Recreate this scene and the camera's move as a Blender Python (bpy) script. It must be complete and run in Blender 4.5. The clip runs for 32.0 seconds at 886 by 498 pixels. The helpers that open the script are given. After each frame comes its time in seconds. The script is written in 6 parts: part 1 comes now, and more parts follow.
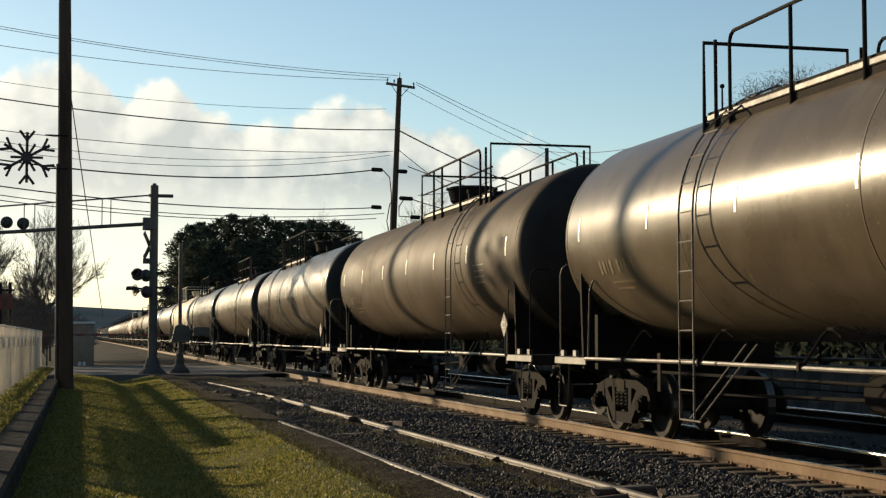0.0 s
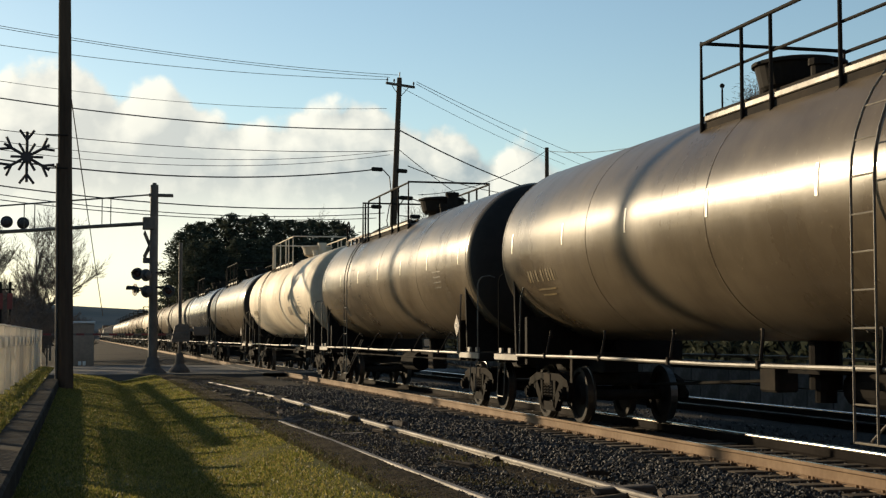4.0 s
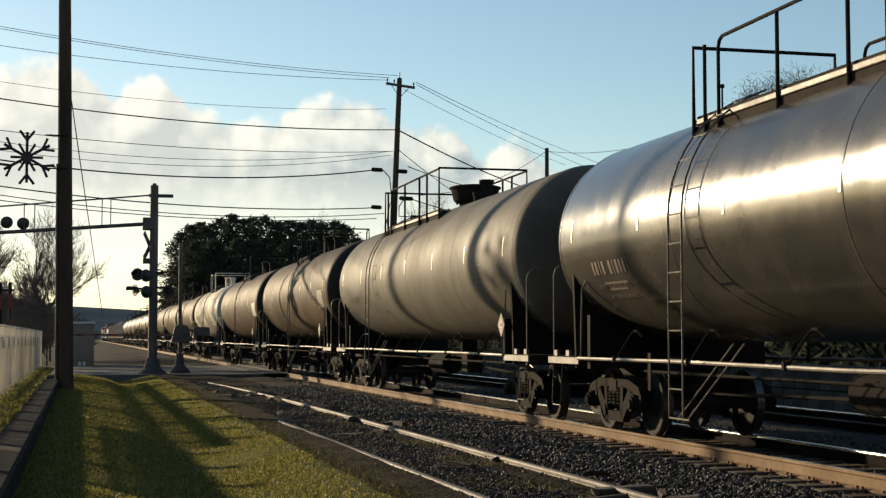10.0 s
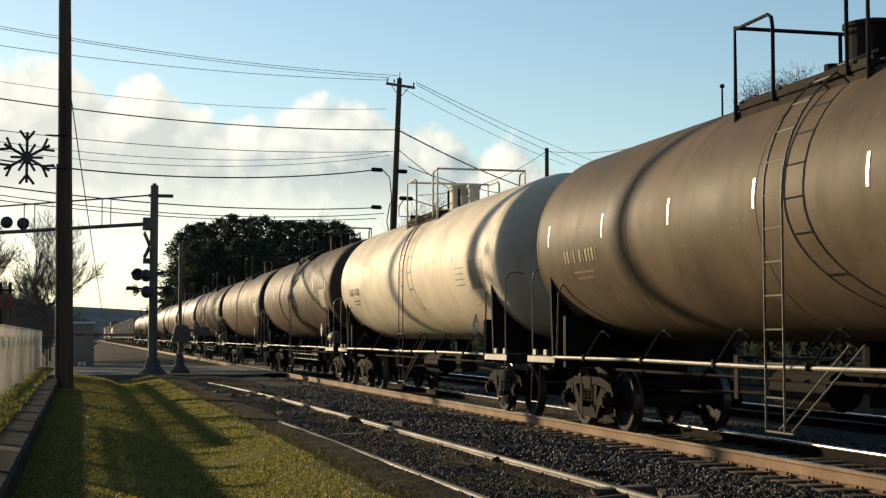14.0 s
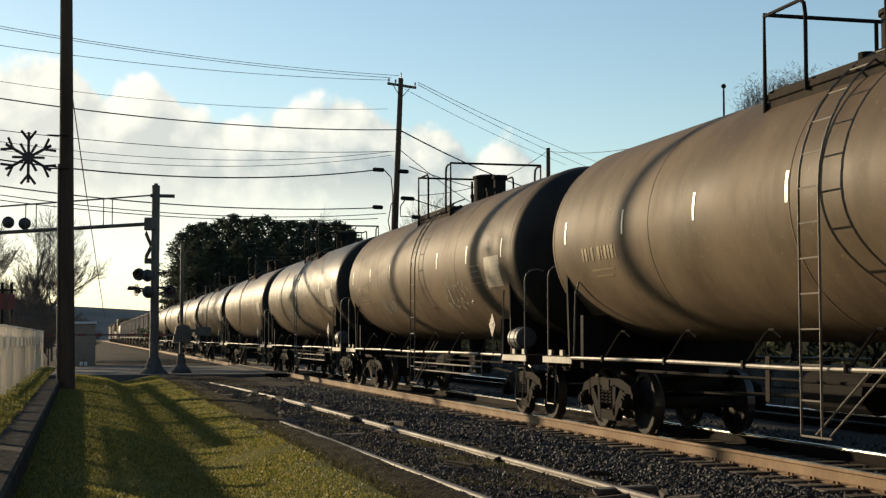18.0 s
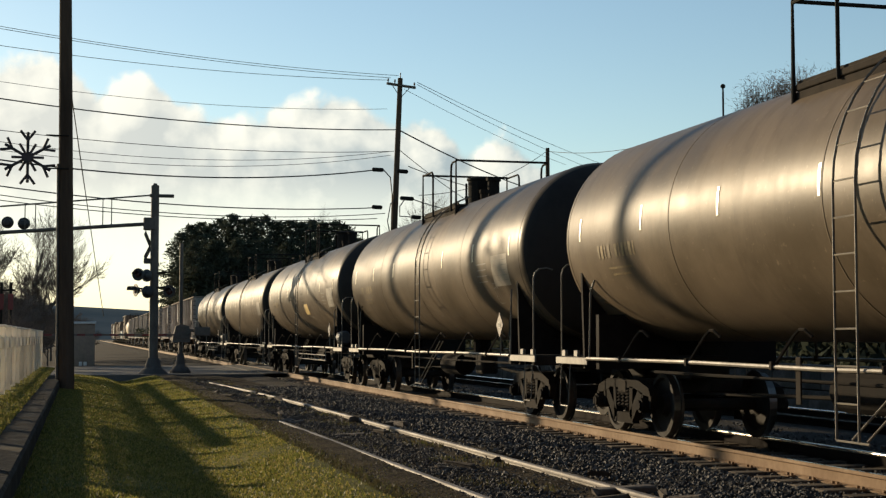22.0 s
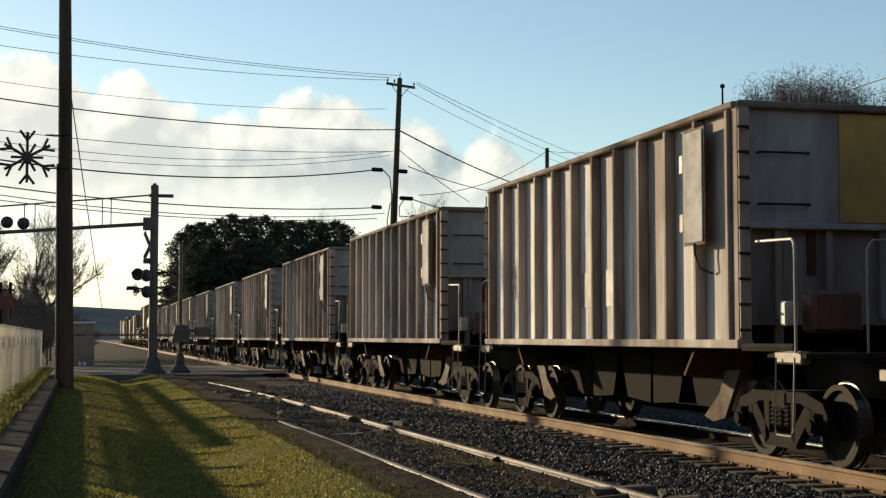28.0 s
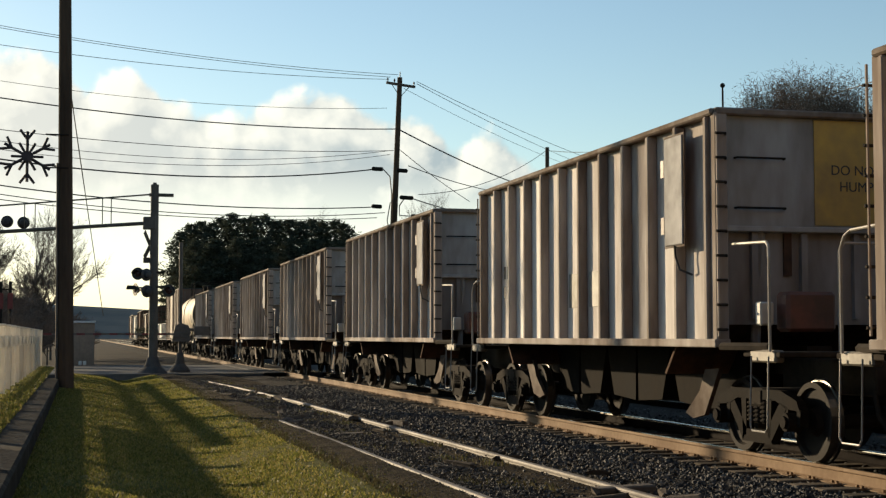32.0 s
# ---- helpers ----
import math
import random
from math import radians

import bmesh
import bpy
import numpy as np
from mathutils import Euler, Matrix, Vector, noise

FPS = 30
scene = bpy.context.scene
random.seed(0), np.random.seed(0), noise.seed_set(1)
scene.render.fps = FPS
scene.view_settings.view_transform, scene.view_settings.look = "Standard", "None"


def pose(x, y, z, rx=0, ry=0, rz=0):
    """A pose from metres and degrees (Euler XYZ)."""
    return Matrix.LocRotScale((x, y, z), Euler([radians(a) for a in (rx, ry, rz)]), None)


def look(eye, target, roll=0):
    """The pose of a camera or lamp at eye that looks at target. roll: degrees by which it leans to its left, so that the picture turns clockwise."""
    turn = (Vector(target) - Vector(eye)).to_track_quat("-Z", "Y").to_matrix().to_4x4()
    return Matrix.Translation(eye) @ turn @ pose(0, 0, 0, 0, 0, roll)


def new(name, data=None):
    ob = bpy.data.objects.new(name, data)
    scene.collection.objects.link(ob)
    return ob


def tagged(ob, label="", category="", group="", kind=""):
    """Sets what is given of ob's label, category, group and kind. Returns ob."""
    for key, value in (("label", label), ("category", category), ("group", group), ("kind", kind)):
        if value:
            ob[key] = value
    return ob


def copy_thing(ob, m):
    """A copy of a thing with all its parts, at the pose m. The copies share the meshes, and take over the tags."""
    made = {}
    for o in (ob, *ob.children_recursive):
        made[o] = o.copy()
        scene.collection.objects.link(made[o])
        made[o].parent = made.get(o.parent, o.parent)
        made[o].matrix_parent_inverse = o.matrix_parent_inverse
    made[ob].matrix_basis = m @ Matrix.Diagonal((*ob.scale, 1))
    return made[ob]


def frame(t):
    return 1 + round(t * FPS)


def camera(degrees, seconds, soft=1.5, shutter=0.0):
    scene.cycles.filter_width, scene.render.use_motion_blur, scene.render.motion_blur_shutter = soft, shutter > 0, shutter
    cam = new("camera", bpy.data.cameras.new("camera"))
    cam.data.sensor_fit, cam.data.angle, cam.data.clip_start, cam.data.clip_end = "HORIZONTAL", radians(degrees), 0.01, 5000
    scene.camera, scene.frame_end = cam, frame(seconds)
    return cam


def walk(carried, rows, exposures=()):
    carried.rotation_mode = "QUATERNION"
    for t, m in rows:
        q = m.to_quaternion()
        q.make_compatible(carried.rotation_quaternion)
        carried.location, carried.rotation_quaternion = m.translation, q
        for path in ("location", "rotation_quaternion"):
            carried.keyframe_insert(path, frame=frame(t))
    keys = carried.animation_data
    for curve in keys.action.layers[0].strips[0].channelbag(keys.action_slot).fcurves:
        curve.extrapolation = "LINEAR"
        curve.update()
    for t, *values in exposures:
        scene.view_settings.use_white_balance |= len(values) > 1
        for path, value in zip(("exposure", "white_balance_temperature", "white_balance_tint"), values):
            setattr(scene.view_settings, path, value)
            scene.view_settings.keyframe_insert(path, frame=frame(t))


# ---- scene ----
cam = camera(34.0, 32.0, soft=1.3, shutter=0.0)
EYE = (0.0, 0.0, 1.42)
YAW, PITCH = -14.03, 93.48


def aim(dx=0.0, dy=0.0):
    """The tripod's pose, nudged by hundredths of a degree."""
    return pose(EYE[0], EYE[1], EYE[2], PITCH + dy, 0, YAW + dx)


walk(cam, [(0, aim()), (5, aim(0, -.02)), (10, aim()), (14.2, aim()), (14.6, aim(.065)), (17.8, aim(.065)), (18.4, aim(.03)),
           (24, aim(.03)), (27, aim(.01)), (32, aim(.015, -.03))], exposures=[
    (0, .36, 6700, 6), (1, .43, 6700, 6), (2, .43, 6700, 6), (3, .37, 6700, 6), (4.5, .33, 6700, 6), (6, .24, 6700, 6), (7, .20, 6700, 6), (8, .33, 6700, 6), (10, .39, 6700, 6), (12, .43, 6700, 6),
    (14, .45, 6700, 6), (20, .44, 6700, 6), (22, .40, 6700, 6), (25, .40, 6700, 6), (28, .47, 6700, 6), (32, .47, 6700, 6)])

# ---- daylight: a low late-afternoon sun ahead and to the side of the track ----
SUN_AZ, SUN_EL = 29.5, 11.8        # degrees off the track's direction, degrees above the horizon
sun_dir = Vector((-math.sin(radians(SUN_AZ)) * math.cos(radians(SUN_EL)), math.cos(radians(SUN_AZ)) * math.cos(radians(SUN_EL)), math.sin(radians(SUN_EL))))
sun = new("sun", bpy.data.lights.new("sun", "SUN"))
sun.data.energy, sun.data.angle, sun.data.color = 5.0, radians(0.8), (1.0, 0.785, 0.535)
sun.matrix_world = look(sun_dir * 50, (0, 0, 0))

world = bpy.data.worlds.new("sky")
scene.world = world
world.use_nodes = True
wn, wl = world.node_tree.nodes, world.node_tree.links
sky = wn.new("ShaderNodeTexSky")
sky.sky_type, sky.sun_disc = "NISHITA", False
sky.sun_elevation, sky.sun_rotation = radians(SUN_EL), radians(-SUN_AZ)
sky.air_density, sky.dust_density, sky.ozone_density = 1.0, 0.3, 1.9
wn["Background"].inputs["Strength"].default_value = 0.117
wl.new(sky.outputs[0], wn["Background"].inputs["Color"])


# ---- materials ----
def nodes_of(name):
    m = bpy.data.materials.new(name)
    m.use_nodes = True
    return m, m.node_tree.nodes, m.node_tree.links, m.node_tree.nodes["Principled BSDF"]


def mat(name, base, dirt=None, rough=0.6, metal=0.0, grain=8.0, patch=0.7, amount=0.5, bump=0.2, vary=0.0, streak=1.0, rough_var=0.15, depth=0.01, spec=0.5, leaf=0.0):
    """A worn surface: base and dirt colours mixed by two scales of noise, with fine relief. streak stretches the dirt upright."""
    m, n, l, b = nodes_of(name)
    dirt = dirt or tuple(c * 0.55 for c in base)
    co = n.new("ShaderNodeTexCoord")
    mp = n.new("ShaderNodeMapping")
    mp.inputs["Scale"].default_value = (1, 1, 1 / streak)
    l.new(co.outputs["Object"], mp.inputs[0])
    big, fine = n.new("ShaderNodeTexNoise"), n.new("ShaderNodeTexNoise")
    big.inputs["Scale"].default_value, big.inputs["Detail"].default_value = patch, 6
    fine.inputs["Scale"].default_value, fine.inputs["Detail"].default_value = grain, 5
    l.new(mp.outputs[0], big.inputs["Vector"])
    l.new(mp.outputs[0], fine.inputs["Vector"])
    mul = n.new("ShaderNodeMath")
    mul.operation = "MULTIPLY_ADD"
    mul.inputs[1].default_value = 0.45
    l.new(fine.outputs[0], mul.inputs[0])
    l.new(big.outputs[0], mul.inputs[2])
    ramp = n.new("ShaderNodeMapRange")
    ramp.inputs["From Min"].default_value, ramp.inputs["From Max"].default_value = 0.52, 0.95
    ramp.inputs["To Max"].default_value = amount * 2
    l.new(mul.outputs[0], ramp.inputs["Value"])
    mix = n.new("ShaderNodeMix")
    mix.data_type = "RGBA"
    mix.inputs[6].default_value, mix.inputs[7].default_value = (*base, 1), (*dirt, 1)
    l.new(ramp.outputs[0], mix.inputs[0])
    colour = mix.outputs[2]
    if vary:
        info, hsv, mr = n.new("ShaderNodeObjectInfo"), n.new("ShaderNodeHueSaturation"), n.new("ShaderNodeMapRange")
        mr.inputs["To Min"].default_value, mr.inputs["To Max"].default_value = 1 - vary, 1 + vary
        l.new(info.outputs["Random"], mr.inputs["Value"])
        l.new(mr.outputs[0], hsv.inputs["Value"])
        l.new(colour, hsv.inputs["Color"])
        colour = hsv.outputs[0]
    l.new(colour, b.inputs["Base Color"])
    rr = n.new("ShaderNodeMapRange")
    rr.inputs["To Min"].default_value, rr.inputs["To Max"].default_value = max(0.03, rough - rough_var), min(1, rough + rough_var)
    l.new(mul.outputs[0], rr.inputs["Value"])
    l.new(rr.outputs[0], b.inputs["Roughness"])
    b.inputs["Metallic"].default_value = metal
    b.inputs["Specular IOR Level"].default_value = spec
    if leaf:
        tr, mx = n.new("ShaderNodeBsdfTranslucent"), n.new("ShaderNodeMixShader")
        mx.inputs[0].default_value = leaf
        l.new(colour, tr.inputs["Color"])
        l.new(b.outputs[0], mx.inputs[1])
        l.new(tr.outputs[0], mx.inputs[2])
        l.new(mx.outputs[0], n["Material Output"].inputs["Surface"])
    if bump:
        bp = n.new("ShaderNodeBump")
        bp.inputs["Strength"].default_value, bp.inputs["Distance"].default_value = bump, depth
        l.new(fine.outputs[0], bp.inputs["Height"])
        l.new(bp.outputs[0], b.inputs["Normal"])
    return m


def islands(name, colours, rough=0.8, bump=0.3, grain=20.0, spec=0.3, leaf=0.0):
    """For joined loose pieces: each island takes its own colour from a ramp."""
    m, n, l, b = nodes_of(name)
    geo, ramp = n.new("ShaderNodeNewGeometry"), n.new("ShaderNodeValToRGB")
    l.new(geo.outputs["Random Per Island"], ramp.inputs[0])
    el = ramp.color_ramp.elements
    el[0].color, el[1].color = (*colours[0], 1), (*colours[-1], 1)
    for i, c in enumerate(colours[1:-1]):
        el.new((i + 1) / (len(colours) - 1)).color = (*c, 1)
    l.new(ramp.outputs[0], b.inputs["Base Color"])
    b.inputs["Roughness"].default_value, b.inputs["Specular IOR Level"].default_value = rough, spec
    if leaf:
        tr, mx = n.new("ShaderNodeBsdfTranslucent"), n.new("ShaderNodeMixShader")
        mx.inputs[0].default_value = leaf
        l.new(ramp.outputs[0], tr.inputs["Color"])
        l.new(b.outputs[0], mx.inputs[1])
        l.new(tr.outputs[0], mx.inputs[2])
        l.new(mx.outputs[0], n["Material Output"].inputs["Surface"])
    if bump:
        co, nz, bp = n.new("ShaderNodeTexCoord"), n.new("ShaderNodeTexNoise"), n.new("ShaderNodeBump")
        nz.inputs["Scale"].default_value = grain
        l.new(co.outputs["Object"], nz.inputs["Vector"])
        l.new(nz.outputs[0], bp.inputs["Height"])
        bp.inputs["Strength"].default_value, bp.inputs["Distance"].default_value = bump, 0.01
        l.new(bp.outputs[0], b.inputs["Normal"])
    return m


def spray(name, colour, low, high):
    """Thin faded spray paint: the coat under it shows through in patches."""
    m, n, l, b = nodes_of(name)
    b.inputs["Base Color"].default_value, b.inputs["Roughness"].default_value, b.inputs["Specular IOR Level"].default_value = (*colour, 1), .6, .1
    co, nz, rg = n.new("ShaderNodeTexCoord"), n.new("ShaderNodeTexNoise"), n.new("ShaderNodeMapRange")
    nz.inputs["Scale"].default_value, nz.inputs["Detail"].default_value = 5.0, 5.0
    l.new(co.outputs["Object"], nz.inputs["Vector"])
    l.new(nz.outputs[0], rg.inputs["Value"])
    rg.inputs["From Min"].default_value, rg.inputs["From Max"].default_value = .35, .68
    rg.inputs["To Min"].default_value, rg.inputs["To Max"].default_value = low, high
    clear, mx = n.new("ShaderNodeBsdfTransparent"), n.new("ShaderNodeMixShader")
    l.new(rg.outputs[0], mx.inputs[0])
    l.new(clear.outputs[0], mx.inputs[1])
    l.new(b.outputs[0], mx.inputs[2])
    l.new(mx.outputs[0], n["Material Output"].inputs["Surface"])
    return m


def tank_paint(name, base, dirt, rough, spec, vary=0.12, stain=0.6, wave=0.22, coat=0.0):
    """Old tank paint: cloudy fading, drips that run down the side, blotched gloss and slightly wavy plate."""
    m, n, l, b = nodes_of(name)
    co, info = n.new("ShaderNodeTexCoord"), n.new("ShaderNodeObjectInfo")
    off = n.new("ShaderNodeVectorMath")
    off.operation = "MULTIPLY_ADD"
    off.inputs[1].default_value = (1, 1, 1)
    sh = n.new("ShaderNodeVectorMath")
    sh.operation = "SCALE"
    sh.inputs[0].default_value = (40, 0, 0)
    l.new(info.outputs["Random"], sh.inputs["Scale"])
    l.new(co.outputs["Object"], off.inputs[0])
    l.new(sh.outputs[0], off.inputs[2])

    def cloud_noise(scale, detail, stretch):
        mp, nz = n.new("ShaderNodeMapping"), n.new("ShaderNodeTexNoise")
        mp.inputs["Scale"].default_value = stretch
        l.new(off.outputs[0], mp.inputs[0])
        l.new(mp.outputs[0], nz.inputs["Vector"])
        nz.inputs["Scale"].default_value, nz.inputs["Detail"].default_value, nz.inputs["Roughness"].default_value = scale, detail, .62
        return nz.outputs[0]

    def span(v, a, c, lo=0.0, hi=1.0):
        r = n.new("ShaderNodeMapRange")
        r.inputs["From Min"].default_value, r.inputs["From Max"].default_value = a, c
        r.inputs["To Min"].default_value, r.inputs["To Max"].default_value = lo, hi
        l.new(v, r.inputs["Value"])
        return r.outputs[0]

    def blend(f, a, c):
        k = n.new("ShaderNodeMix")
        k.data_type = "RGBA"
        l.new(f, k.inputs[0])
        for i, v in ((6, a), (7, c)):
            if isinstance(v, tuple):
                k.inputs[i].default_value = (*v, 1)
            else:
                l.new(v, k.inputs[i])
        return k.outputs[2]

    patch = cloud_noise(.5, 8, (1, 1, 1))
    drips = cloud_noise(2.2, 6, (1.2, .55, .42))
    specks = cloud_noise(11, 4, (1, 1, 1))
    col = blend(span(patch, .40, .60), base, dirt)
    col = blend(span(drips, .50, .80, 0, stain * .8), col, tuple(c * .42 for c in base))
    col = blend(span(specks, .63, .76, 0, stain), col, tuple(min(.5, c * 1.7) for c in dirt))
    hsv = n.new("ShaderNodeHueSaturation")
    l.new(span(info.outputs["Random"], 0, 1, 1 - vary, 1 + vary), hsv.inputs["Value"])
    l.new(col, hsv.inputs["Color"])
    l.new(hsv.outputs[0], b.inputs["Base Color"])
    mul = n.new("ShaderNodeMath")
    mul.operation = "ADD"
    l.new(span(patch, .3, .7, rough - .07, rough + .07), mul.inputs[0])
    l.new(span(drips, .4, .75, -.02, .035), mul.inputs[1])
    l.new(mul.outputs[0], b.inputs["Roughness"])
    b.inputs["Specular IOR Level"].default_value = spec
    b.inputs["Coat Weight"].default_value, b.inputs["Coat Roughness"].default_value = coat, .07
    fine, dent = n.new("ShaderNodeBump"), n.new("ShaderNodeBump")
    dent.inputs["Strength"].default_value, dent.inputs["Distance"].default_value = wave, .03
    l.new(cloud_noise(.9, 2, (1, 1, 1)), dent.inputs["Height"])
    fine.inputs["Strength"].default_value, fine.inputs["Distance"].default_value = .10, .008
    l.new(specks, fine.inputs["Height"])
    l.new(dent.outputs[0], fine.inputs["Normal"])
    l.new(fine.outputs[0], b.inputs["Normal"])
    return m


